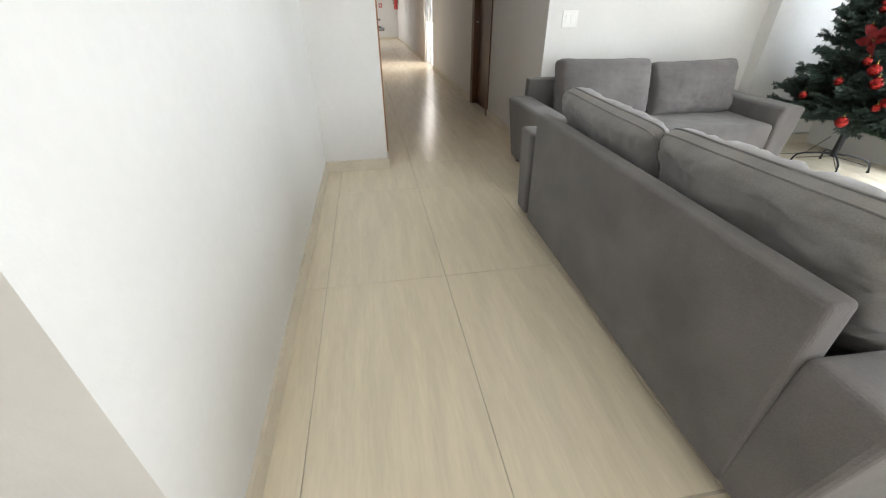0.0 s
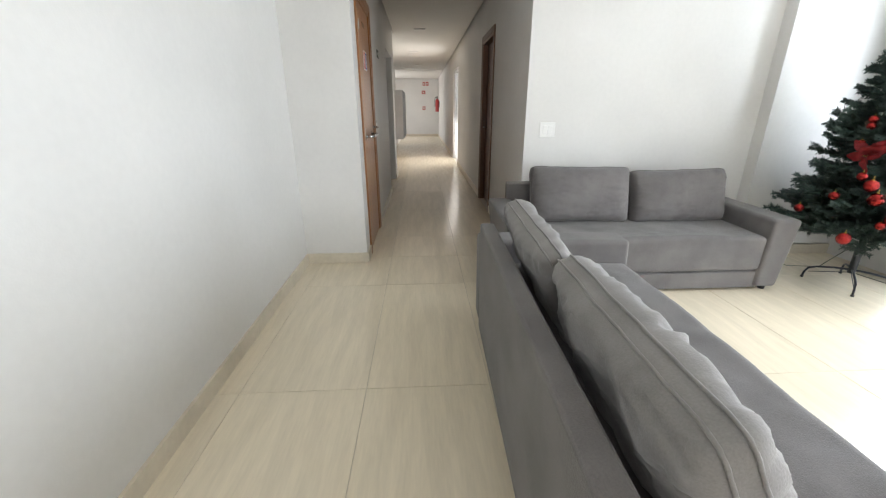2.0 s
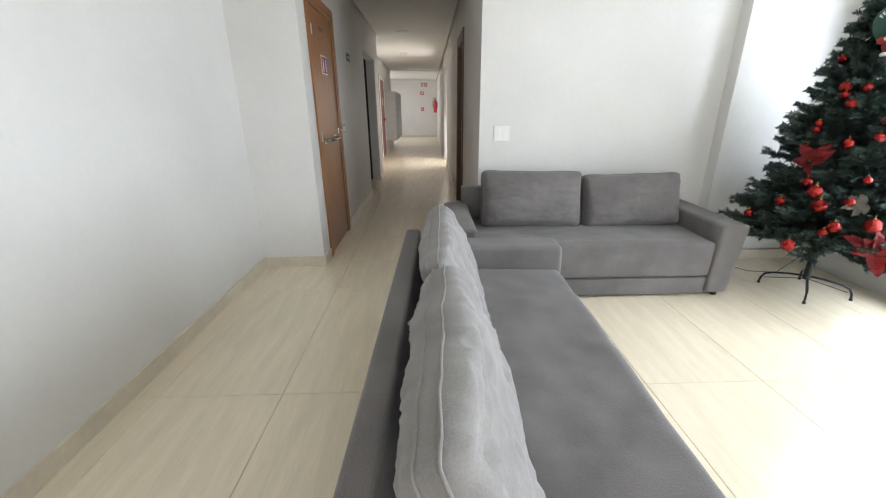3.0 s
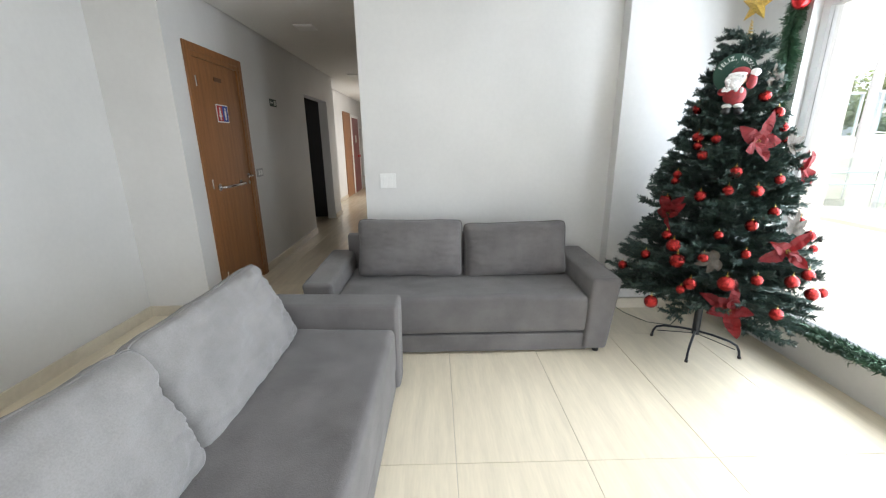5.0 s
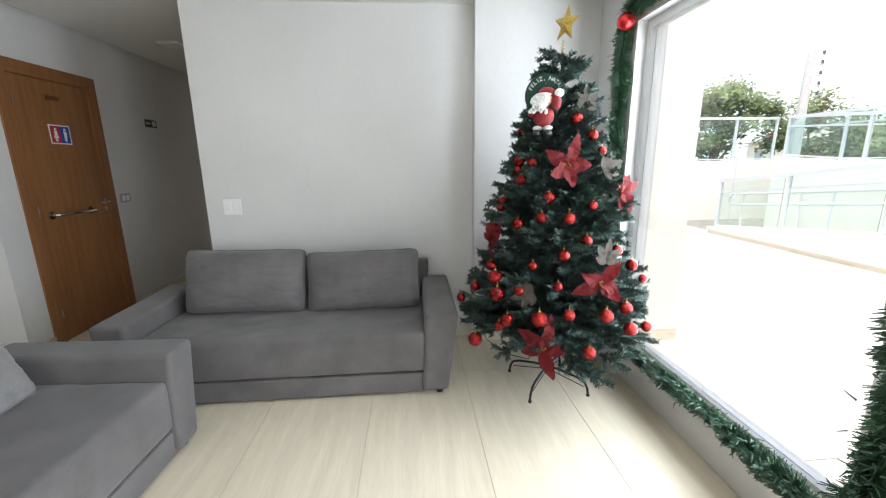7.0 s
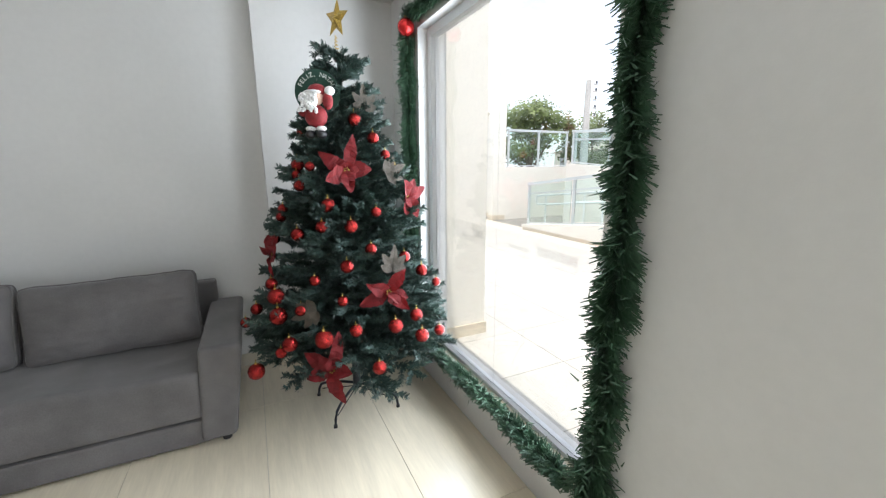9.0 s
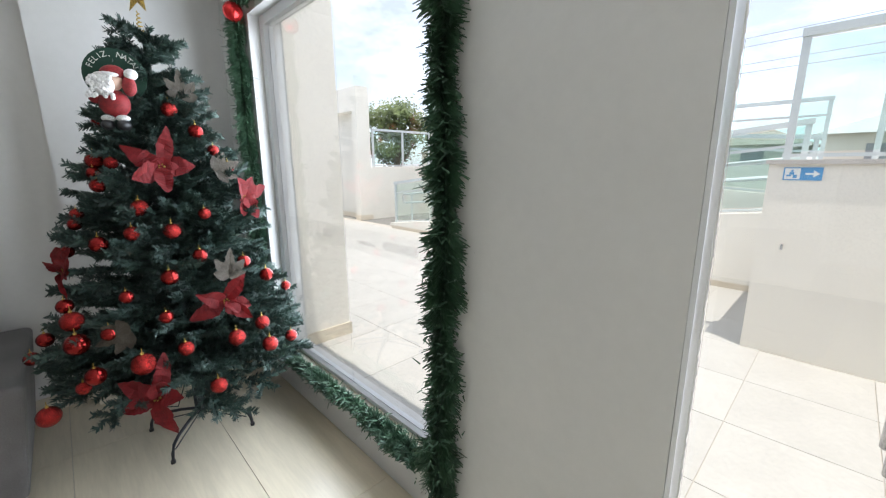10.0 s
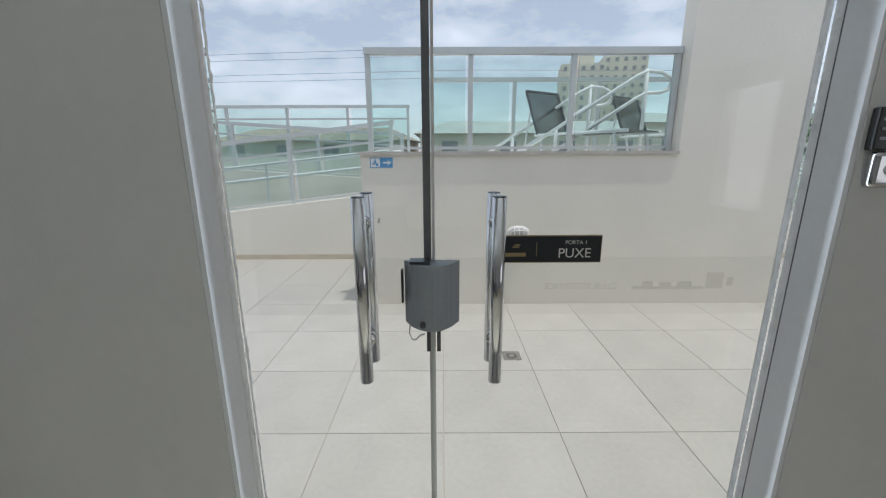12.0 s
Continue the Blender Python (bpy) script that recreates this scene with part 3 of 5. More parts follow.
for k in range(3):
    part("key_row", boxes((-0.0175, -0.0162, -0.012, 0.018, 0.02 - 0.018 * k, 0.026 - 0.018 * k)), "grey_metal", panel)
exit_button = thing("exit_button", "rounded silver exit button below the keypad", "button", place=(WX, 0.486, 1.388))
part("body", box(-0.022, 0.0, -0.028, 0.033, -0.036, 0.034, bevel=0.010, segments=3), "steel", exit_button, smooth=True)
part("key", rod((-0.022, 0.0, 0.0), (-0.026, 0.0, 0.0), 0.012, seg=16), "white_plastic", exit_button)

# ---- corridor fittings ----
wood_door = thing("door_2", "closed brown wooden lavatory door with a steel grab bar", "door")
tagged(wood_door, kind="structure")
a, b, top = DOOR1[0], DOOR1[1], DOOR1[2]
part("door_frame", boxes((CX0 - 0.15, CX0 + 0.012, a, a + 0.05, 0, top), (CX0 - 0.15, CX0 + 0.012, b - 0.05, b, 0, top), (CX0 - 0.15, CX0 + 0.012, a + 0.05, b - 0.05, top - 0.05, top)), "wood", wood_door)
part("architrave", boxes((CX0 + 0.002, CX0 + 0.018, a - 0.05, a + 0.012, 0, top + 0.05), (CX0 + 0.002, CX0 + 0.018, b - 0.012, b + 0.05, 0, top + 0.05), (CX0 + 0.002, CX0 + 0.018, a + 0.012, b - 0.012, top - 0.012, top + 0.05)), "wood", wood_door)
part("leaf", boxes((CX0 - 0.035, CX0, a + 0.053, b - 0.053, 0.008, top - 0.053)), "wood", wood_door)
bar = part("grab_bar", tube([(CX0, 5.12, 1.06), (CX0 + 0.05, 5.12, 1.06), (CX0 + 0.06, 5.14, 1.06), (CX0 + 0.06, 5.50, 1.06), (CX0 + 0.05, 5.52, 1.06), (CX0, 5.52, 1.06)], 0.013, 10), "steel", wood_door, "steel grab bar", True)
for y in (5.12, 5.52):
    part("flange", rod((CX0 + 0.001, y, 1.06), (CX0 + 0.007, y, 1.06), 0.032, seg=18), "steel", bar)
lever = part("lever", tube([(CX0, 5.70, 1.12), (CX0 + 0.05, 5.70, 1.12), (CX0 + 0.055, 5.69, 1.12), (CX0 + 0.055, 5.59, 1.12)], 0.009, 8), "chrome", wood_door, "chrome lever handle", True)
part("rosette", rod((CX0 + 0.001, 5.70, 1.12), (CX0 + 0.008, 5.70, 1.12), 0.026, seg=18), "chrome", lever)
part("keyhole_plate", rod((CX0 + 0.001, 5.70, 1.05), (CX0 + 0.006, 5.70, 1.05), 0.022, seg=18), "chrome", wood_door)
part("name_plate", boxes((CX0 + 0.001, CX0 + 0.005, 5.30, 5.425, 1.985, 2.02)), "dark_wood", wood_door)
for z in (0.25, 1.1, 1.95):
    part("hinge", rod((CX0 + 0.012, a + 0.056, z - 0.04), (CX0 + 0.012, a + 0.056, z + 0.04), 0.006, seg=8), "steel", wood_door)

wc = thing("restroom_sign", "square restroom sign, half red and half blue", "sign", place=(CX0 + 0.002, 5.365, 1.713))
part("backing", boxes((0, 0.003, -0.10, 0.10, -0.078, 0.078)), "white_plastic", wc)
for side, mat in ((-1, "sign_red"), (1, "sign_blue")):
    part("half", boxes((0.0032, 0.0045, min(0, side * 0.09), max(0, side * 0.09), -0.068, 0.068)), mat, wc)
    fig = bmesh.new()
    add_rod(fig, (0.0046, side * 0.045, 0.042), (0.0062, side * 0.045, 0.042), 0.011, seg=14)
    add_box(fig, 0.0046, 0.006, side * 0.045 - 0.014, side * 0.045 + 0.014, -0.012, 0.028)
    add_box(fig, 0.0046, 0.006, side * 0.045 - (0.022 if side < 0 else 0.012), side * 0.045 + (0.022 if side < 0 else 0.012), -0.03, -0.0125)
    add_box(fig, 0.0046, 0.006, side * 0.045 - 0.010, side * 0.045 - 0.002, -0.056, -0.0305)
    add_box(fig, 0.0046, 0.006, side * 0.045 + 0.002, side * 0.045 + 0.010, -0.056, -0.0305)
    part("pictogram", fig, "white_plastic", wc)
ws = thing("light_switch", "white switch plate on the corridor wall beside the door", "switch", "switches", (CX0, 5.98, 1.128))
part("plate", box(0, 0.008, -0.075, 0.075, -0.045, 0.045, bevel=0.003), "grey_plastic", ws)
for y in (-0.028, 0.028):
    part("rocker", box(0.0085, 0.013, y - 0.02, y + 0.02, -0.026, 0.026, bevel=0.002), "white_plastic", ws)
ex = thing("exit_sign", "small dark green exit sign with a pale arrow", "sign", "exit signs", (CX0, 6.6, 1.915))
part("plate", boxes((0, 0.004, -0.1, 0.1, -0.042, 0.042)), "sign_green", ex)
part("arrow", boxes((0.0042, 0.0055, -0.07, -0.01, -0.008, 0.008), (0.0042, 0.0055, -0.08, -0.0705, -0.018, 0.018)), "sign_pale", ex)
part("figure", boxes((0.0042, 0.0055, 0.02, 0.08, -0.028, 0.028)), "sign_pale", ex)
sw = thing("light_switch", "white double light switch on the wall above the sofa", "switch", "switches", (5.012, BY, 1.131))
part("plate", box(-0.066, 0.066, -0.009, 0, -0.060, 0.060, bevel=0.004, segments=2), "white_plastic", sw)
for x in (-0.021, 0.021):
    part("rocker", box(x - 0.019, x + 0.019, -0.014, -0.0095, -0.034, 0.034, bevel=0.002), "white_plastic", sw)
for x, y in ((4.07, 6.09), (3.8, 12.1), (3.95, 9.2), (3.9, 15.2)):
    lamp = thing("ceiling_light", "flat square white ceiling light, switched off", "lamp", "corridor ceiling lights", (x, y, CCEIL))
    part("frame", box(-0.1, 0.1, -0.1, 0.1, -0.018, 0, bevel=0.004), "white_plastic", lamp)
    part("diffuser", boxes((-0.085, 0.085, -0.085, 0.085, -0.0225, -0.0185)), "white_plastic", lamp)
side_door = thing("door_3", "dark brown wooden door in the corridor wall", "door")
tagged(side_door, kind="structure")
part("door_frame", boxes((CX1 - 0.012, CX1 + 0.15, 6.45, 6.50, 0, 2.16), (CX1 - 0.012, CX1 + 0.15, 7.25, 7.30, 0, 2.16), (CX1 - 0.012, CX1 + 0.15, 6.50, 7.25, 2.11, 2.16)), "dark_wood", side_door)
part("architrave", boxes((CX1 - 0.018, CX1 - 0.002, 6.40, 6.462, 0, 2.21), (CX1 - 0.018, CX1 - 0.002, 7.288, 7.35, 0, 2.21), (CX1 - 0.018, CX1 - 0.002, 6.462, 7.288, 2.148, 2.21)), "dark_wood", side_door)
part("leaf", boxes((CX1 + 0.06, CX1 + 0.095, 6.505, 7.245, 0.008, 2.105)), "dark_wood", side_door)
part("handle", tube([(CX1 + 0.06, 7.17, 1.05), (CX1 + 0.01, 7.17, 1.05), (CX1 + 0.008, 7.16, 1.05), (CX1 + 0.008, 7.06, 1.05)], 0.009, 8), "chrome", side_door)
glazed = thing("window_2", "white framed glazed opening letting daylight into the corridor", "window")
tagged(glazed, kind="structure")
part("window_frame", boxes((CX1 + 0.04, CX1 + 0.09, 11.1, 11.15, 0, 2.2), (CX1 + 0.04, CX1 + 0.09, 12.4, 12.45, 0, 2.2), (CX1 + 0.04, CX1 + 0.09, 11.75, 11.80, 0, 2.2), (CX1 + 0.04, CX1 + 0.09, 11.15, 11.75, 2.15, 2.2), (CX1 + 0.04, CX1 + 0.09, 11.8, 12.4, 2.15, 2.2)), "white_metal", glazed)
for a, b in ((11.15, 11.75), (11.80, 12.40)):
    pane = part("pane", boxes((CX1 + 0.061, CX1 + 0.069, a, b, 0.0, 2.15)), "glass", glazed)
    pane.visible_shadow = False
structure("wall_light_well", boxes((6.2, 6.35, 10, 14, -0.03, 5)), "ext_wall", "pale rendered wall across the light well", "wall")
mail = thing("mailbox_cabinet", "grey wall-hung mailbox cabinet with rows of doors", "mailbox", place=(3.052, 14.2, 0.38))
part("body", box(0, 0.34, 0, 2.4, 0, 1.45, bevel=0.006), "grey_plastic", mail)
for i in range(6):
    for j in range(7):
        part("mailbox_door", boxes((0.341, 0.348, 0.03 + 0.395 * i, 0.40 + 0.395 * i, 0.03 + 0.2 * j, 0.215 + 0.2 * j)), "grey_metal", mail)
alcove_door = thing("door_4", "closed tan wooden door in the alcove wall", "door")
tagged(alcove_door, kind="structure")
part("door_frame", boxes((3.052, 3.07, 12.02, 12.08, 0, 2.2), (3.052, 3.07, 12.82, 12.88, 0, 2.2), (3.052, 3.07, 12.08, 12.82, 2.14, 2.2)), "wood", alcove_door)
part("leaf", boxes((3.052, 3.064, 12.082, 12.818, 0.008, 2.138)), "wood", alcove_door)
part("handle", tube([(3.064, 12.74, 1.05), (3.11, 12.74, 1.05), (3.112, 12.73, 1.05), (3.112, 12.63, 1.05)], 0.009, 8), "chrome", alcove_door)
fire_door = thing("door_5", "red-brown painted steel door with a pale notice", "door")
tagged(fire_door, kind="structure")
part("door_frame", boxes((3.052, 3.075, 12.96, 13.03, 0, 2.17), (3.052, 3.075, 13.96, 14.03, 0, 2.17), (3.052, 3.075, 13.03, 13.96, 2.10, 2.17)), "white_plastic", fire_door)
part("leaf", boxes((3.052, 3.068, 13.032, 13.958, 0.008, 2.098)), "red_paint", fire_door)
part("notice", boxes((3.069, 3.071, 13.4, 13.6, 1.42, 1.62)), "sign_pale", fire_door, "pale notice")
part("push_bar", boxes((3.069, 3.11, 13.62, 13.9, 1.0, 1.06)), "sign_red", fire_door, "red latch")
ext = thing("fire_extinguisher", "red fire extinguisher hung on the corridor wall", "extinguisher", place=(CX1 - 0.11, 20.6, 1.15))
part("cylinder", rod((0, 0, 0), (0, 0, 0.5), 0.08, seg=18), "sign_red", ext)
part("shoulder", rod((0, 0, 0.5), (0, 0, 0.56), 0.08, 0.03, seg=18), "sign_red", ext)
part("valve", rod((0, 0, 0.56), (0, 0, 0.66), 0.022, seg=10), "black_plastic", ext)
part("hose", tube([(0, 0, 0.63), (-0.08, -0.02, 0.62), (-0.11, -0.03, 0.5), (-0.1, -0.03, 0.2)], 0.012, 6), "black_plastic", ext)
part("bracket", boxes((0.08, 0.11, -0.03, 0.03, 0.2, 0.45)), "dark_metal", ext)
for x, z, w, h, label in ((4.12, 2.40, 0.1, 0.16, "red fire equipment sign on the end wall"), (4.28, 2.40, 0.13, 0.16, "red arrow sign on the end wall"), (4.10, 2.02, 0.17, 0.15, "white and red notice on the end wall"), (4.11, 1.3, 0.14, 0.16, "small red alarm call point on the end wall")):
    s = thing("wall_sign", label, "sign", "end wall signs", (x, END, z))
    part("plate", boxes((-w / 2, w / 2, -0.02, 0, -h / 2, h / 2)), "sign_red", s)
    part("mark", boxes((-w / 4, w / 4, -0.022, -0.0205, -h / 4, h / 4)), "sign_pale", s)

# ---- the christmas tree ----
def needle_mesh(name, verts, tris, mat, parent=None):
    me = bpy.data.meshes.new(name)
    me.from_pydata(verts, [], tris)
    me.materials.append(M[mat])
    ob = new(name, me)
    ob.parent = parent
    return ob


def needles_along(verts, tris, rng, a, b, count, length, width, lean=0.55, spread=1.0):
    """Short flat needles all round the twig from a to b, leaning to its tip."""
    d = (b - a)
    n = d.normalized()
    u = n.orthogonal().normalized()
    v = n.cross(u)
    for k in range(count):
        t = (k + rng.random()) / count
        ang = rng.random() * 6.2832
        out = (math.cos(ang) * u + math.sin(ang) * v) * spread
        way = (out + n * (lean + rng.random() * 0.5)).normalized()
        p = a + d * t
        side = way.cross(out.cross(n) + n * 0.2).normalized() * width
        i = len(verts)
        q = p + way * length * (0.7 + 0.5 * rng.random())
        verts.extend((p - side, p + side, q + side * 0.5, q - side * 0.5))
        tris.append((i, i + 1, i + 2, i + 3))


TREE = Vector((7.245, 3.985, 0))
tree = thing("christmas_tree", "dark green artificial Christmas tree hung with red baubles", "tree", place=TREE)
part("trunk", rod((0, 0, 0.12), (0, 0, 2.02), 0.018, 0.01, 10), "dark_green", tree, "green steel pole")
rng = random.Random(4)
verts, tris, sticks = [], [], bmesh.new()
for k in range(340):
    f = (k + 0.5) / 340
    z = 0.40 + 1.62 * (1 - (1 - f) ** 0.62) if k % 6 else 0.40 + 1.6 * rng.random() ** 1.6
    ang = k * 2.39996 + rng.uniform(-0.2, 0.2)
    reach = (0.585 * (2.10 - z) / 1.68 + 0.03) * rng.uniform(0.74, 0.93)
    if math.cos(ang) * reach > 0.53:
        reach = 0.53 / math.cos(ang)
    if math.sin(ang) * reach > 0.60:
        reach = 0.60 / math.sin(ang)
    out = Vector((math.cos(ang), math.sin(ang), 0))
    sag = rng.uniform(-0.42, -0.08) if z < 0.9 else rng.uniform(-0.3, 0.25)
    root = Vector((0, 0, z + 0.02))
    pts = [root + out * reach * s + Vector((0, 0, reach * (sag * s * 1.0 + 0.28 * s * s))) for s in (0, 0.25, 0.5, 0.75, 1.0)]
    for a, b in zip(pts, pts[1:]):
        needles_along(verts, tris, rng, a, b, int(70 * (b - a).length / 0.1) + 4, 0.024, 0.0028)
    for s in range(max(4, int(reach * 22))):
        t = 0.25 + 0.75 * (s + 0.5) / max(4, int(reach * 22))
        i = min(3, int(t * 4))
        p = pts[i].lerp(pts[i + 1], t * 4 - i)
        across = Vector((-out.y, out.x, 0)) * (1 if s % 2 else -1)
        way = (out * 0.75 + across * rng.uniform(0.5, 1.1) + Vector((0, 0, rng.uniform(-0.15, 0.6)))).normalized()
        size = rng.uniform(0.085, 0.14) * (0.78 + 0.4 * reach)
        needles_along(verts, tris, rng, p, p + way * size, int(44 + 460 * size), 0.023, 0.0028)
    tip = pts[-1]
    needles_along(verts, tris, rng, tip, tip + (out + Vector((0, 0, 0.3 + sag))).normalized() * 0.07, 76, 0.023, 0.0028)
crown = needle_mesh("crown", verts, tris, "needles", tree)
tagged(crown, "dense dark green plastic needles", kind="stuff")
hub = part("stand_hub", rod((0, 0, 0.10), (0, 0, 0.30), 0.024, seg=12), "black_metal", tree)
for k in range(4):
    a = radians(-131 + 91 * k)
    o = Vector((math.cos(a), math.sin(a), 0))
    leg = part("stand_leg", tube([(0, 0, 0.125)] + [tuple(o * r + Vector((0, 0, h))) for r, h in ((0.1, 0.12), (0.2, 0.105), (0.245, 0.085), (0.262, 0.05), (0.268, 0.009))], 0.008, 8), "black_metal", tree, "thin black steel leg", True)
    part("brace", tube([(0, 0, 0.105), tuple(o * 0.24 + Vector((0, 0, 0.055)))], 0.003, 6), "black_metal", leg)
    part("rubber_foot", rod(tuple(o * 0.268), tuple(o * 0.268 + Vector((0, 0, 0.014))), 0.011, seg=10), "black_plastic", leg)


def on_tree(angle, z, r, out=0.0):
    a = radians(angle)
    return TREE + Vector((math.cos(a) * (r + out), math.sin(a) * (r + out), z))


def bauble(label, place, size, mat):
    b = thing("bauble", label, "bauble", "tree baubles", place)
    part("ball", ball((0, 0, 0), size, 20, 12), mat, b, smooth=True)
    part("cap", rod((0, 0, size * 0.94), (0, 0, size * 1.14), size * 0.15, seg=10), "gold", b)
    part("loop", rod((0, 0, size * 1.2), (0, 0, size * 1.6), size * 0.04, seg=6), "gold", b)
    return b


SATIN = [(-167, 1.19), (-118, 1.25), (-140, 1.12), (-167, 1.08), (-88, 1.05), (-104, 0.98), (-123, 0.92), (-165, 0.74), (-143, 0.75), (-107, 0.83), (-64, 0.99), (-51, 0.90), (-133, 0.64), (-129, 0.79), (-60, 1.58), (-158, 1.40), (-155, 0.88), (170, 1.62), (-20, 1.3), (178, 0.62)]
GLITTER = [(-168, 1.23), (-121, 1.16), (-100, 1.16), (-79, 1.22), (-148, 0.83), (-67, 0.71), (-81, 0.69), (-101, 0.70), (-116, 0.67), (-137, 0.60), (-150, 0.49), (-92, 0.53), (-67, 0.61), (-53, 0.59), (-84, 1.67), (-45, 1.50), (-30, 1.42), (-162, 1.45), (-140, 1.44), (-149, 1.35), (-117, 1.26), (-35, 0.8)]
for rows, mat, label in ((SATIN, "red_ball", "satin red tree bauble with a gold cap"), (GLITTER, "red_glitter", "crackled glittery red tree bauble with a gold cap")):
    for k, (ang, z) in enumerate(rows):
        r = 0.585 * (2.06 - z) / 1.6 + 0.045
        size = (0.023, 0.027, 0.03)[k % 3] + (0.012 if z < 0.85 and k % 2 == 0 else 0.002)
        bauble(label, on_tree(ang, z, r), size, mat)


def leaf_mesh(length, width, fold=0.2, curl=0.15, jag=0.0, n=8):
    """A pointed leaf that lies along +x, folded along its midrib."""
    bm = bmesh.new()
    rows = []
    for i in range(n + 1):
        t = i / n
        w = width / 2 * math.sin(math.pi * min(1, t * 0.97 + 0.02)) ** 0.8 * (1 + (jag * (1 if i % 2 else -1)))
        z = -curl * length * t * t
        rows.append((bm.verts.new((t * length, -w, z + fold * w)), bm.verts.new((t * length, 0, z)), bm.verts.new((t * length, w, z + fold * w))))
    for a, b in zip(rows, rows[1:]):
        bm.faces.new((a[0], b[0], b[1], a[1]))
        bm.faces.new((a[1], b[1], b[2], a[2]))
    bmesh.ops.solidify(bm, geom=bm.faces[:], thickness=0.0015)
    return bm


def facing(place, angle, tilt):
    """Local z points out of the tree at that angle, tilted up."""
    a = radians(angle)
    z = Vector((math.cos(a) * math.cos(radians(tilt)), math.sin(a) * math.cos(radians(tilt)), math.sin(radians(tilt))))
    x = Vector((0, 0, 1)).cross(z).normalized()
    y = z.cross(x)
    m = Matrix((x, y, z)).transposed().to_4x4()
    m.translation = place
    return m


def poinsettia(place, angle, size, seed):
    p = thing("poinsettia", "red glittered cloth poinsettia flower on the tree", "flower", "tree poinsettias")
    p.matrix_basis = facing(place, angle, 12)
    r = random.Random(seed)
    for k in range(7):
        low = k < 5
        long = size * (r.uniform(1.0, 1.5) if low else r.uniform(0.6, 0.85))
        bm = leaf_mesh(long, size * r.uniform(0.5, 0.72), r.uniform(0.15, 0.5), r.uniform(-0.1, 0.55), 0.05, 12)
        for v in bm.verts:
            v.co += 0.012 * Vector((0, 0.6 * noise.noise(v.co * 22 + Vector((seed, k, 0))), noise.noise(v.co * 28 + Vector((k, seed, 3)))))
        petal = part("petal", bm, "red_cloth", p)
        petal.matrix_basis = pose(0, 0, 0.004 * k, 0, 0, (72 * k + r.uniform(-26, 26)) if low else r.uniform(0, 360)) @ pose(0, 0, 0, r.uniform(-35, 35), r.uniform(-50, 8), 0)
    for k in range(5):
        part("stamen", ball((0.010 * math.cos(k * 1.257), 0.010 * math.sin(k * 1.257), 0.022), 0.005, 8, 6), "gold", p, "gold bead")
    return p


def silver_spray(place, angle, size, roll, seed):
    p = thing("silver_leaf", "silvery gauze leaf spray stuck in the tree", "leaf", "tree silver leaves")
    p.matrix_basis = facing(place, angle, 10) @ pose(0, 0, 0, 0, 0, roll)
    for k, (turn, s) in enumerate(((0, 1.0), (38, 0.8), (-38, 0.8), (72, 0.55), (-72, 0.55))):
        leaf = part("leaflet", leaf_mesh(size * s, size * 0.34, 0.15, 0.1, 0.12, 10), "silver_leaf", p)
        leaf.matrix_basis = pose(0, 0, 0.002 * k, 0, -15, turn)
    return p


poinsettia(on_tree(-101, 1.42, 0.28), -98, 0.115, 1)
poinsettia(on_tree(-42, 1.27, 0.35), -60, 0.105, 2)
poinsettia(on_tree(-113, 0.52, 0.55), -112, 0.11, 3)
poinsettia(on_tree(-81, 0.84, 0.47), -85, 0.105, 4)
poinsettia(on_tree(-158, 1.01, 0.43), -160, 0.10, 5)
silver_spray(on_tree(-62, 1.72, 0.17), -75, 0.13, 90, 1)
silver_spray(on_tree(-58, 1.40, 0.29), -70, 0.13, 20, 2)
silver_spray(on_tree(-77, 0.94, 0.46), -80, 0.13, 80, 3)
silver_spray(on_tree(-121, 0.79, 0.50), -118, 0.12, 200, 4)

star = thing("star_topper", "gold glitter star on a coiled wire above the tree", "star", place=(7.225, 3.95, 2.02))
bm = bmesh.new()
pts = []
for k in range(10):
    r = 0.095 if k % 2 == 0 else 0.042
    pts.append((r * math.sin(k * math.pi / 5), r * math.cos(k * math.pi / 5)))
f, bk = bm.verts.new((0, -0.018, 0.145)), bm.verts.new((0, 0.018, 0.145))
ring = [bm.verts.new((x, 0, 0.145 + y)) for x, y in pts]
for k in range(10):
    bm.faces.new((ring[k], ring[(k + 1) % 10], f))
    bm.faces.new((ring[(k + 1) % 10], ring[k], bk))
bmesh.ops.recalc_face_normals(bm, faces=bm.faces)
part("star", bm, "gold", star).matrix_basis = pose(0, 0, 0, 0, 8, -66)
part("coil", tube([(0.016 * (1 - t / 90) * math.cos(t * 0.6) + 0.004, 0.016 * (1 - t / 90) * math.sin(t * 0.6), -0.04 + t * 0.0016) for t in range(70)], 0.0025, 5), "gold", star)

doll = bmesh.new()
def lump(c, r, squash, index):
    old = set(doll.faces)
    add_ball(doll, c, r, 16, 10, squash)
    for f in doll.faces:
        if f not in old:
            f.material_index, f.smooth = index, True
lump((0, 0, 0), 0.062, (1.0, 0.75, 1.0), 0)
lump((0.005, -0.01, 0.095), 0.046, (1, 0.8, 0.95), 2)
lump((0.015, -0.005, 0.130), 0.045, (1.1, 0.8, 0.75), 0)
lump((-0.015, -0.04, 0.075), 0.042, (1.1, 0.6, 1.15), 1)
lump((0.0, -0.03, 0.118), 0.038, (1.3, 0.7, 0.35), 1)
lump((0.075, -0.01, 0.075), 0.028, (1.0, 0.8, 1.6), 0)
lump((0.088, -0.01, 0.125), 0.027, (1, 0.9, 0.9), 1)
lump((-0.062, -0.01, 0.02), 0.024, (1.3, 0.9, 1.0), 0)
lump((-0.03, -0.01, -0.066), 0.026, (1.1, 0.9, 0.6), 1)
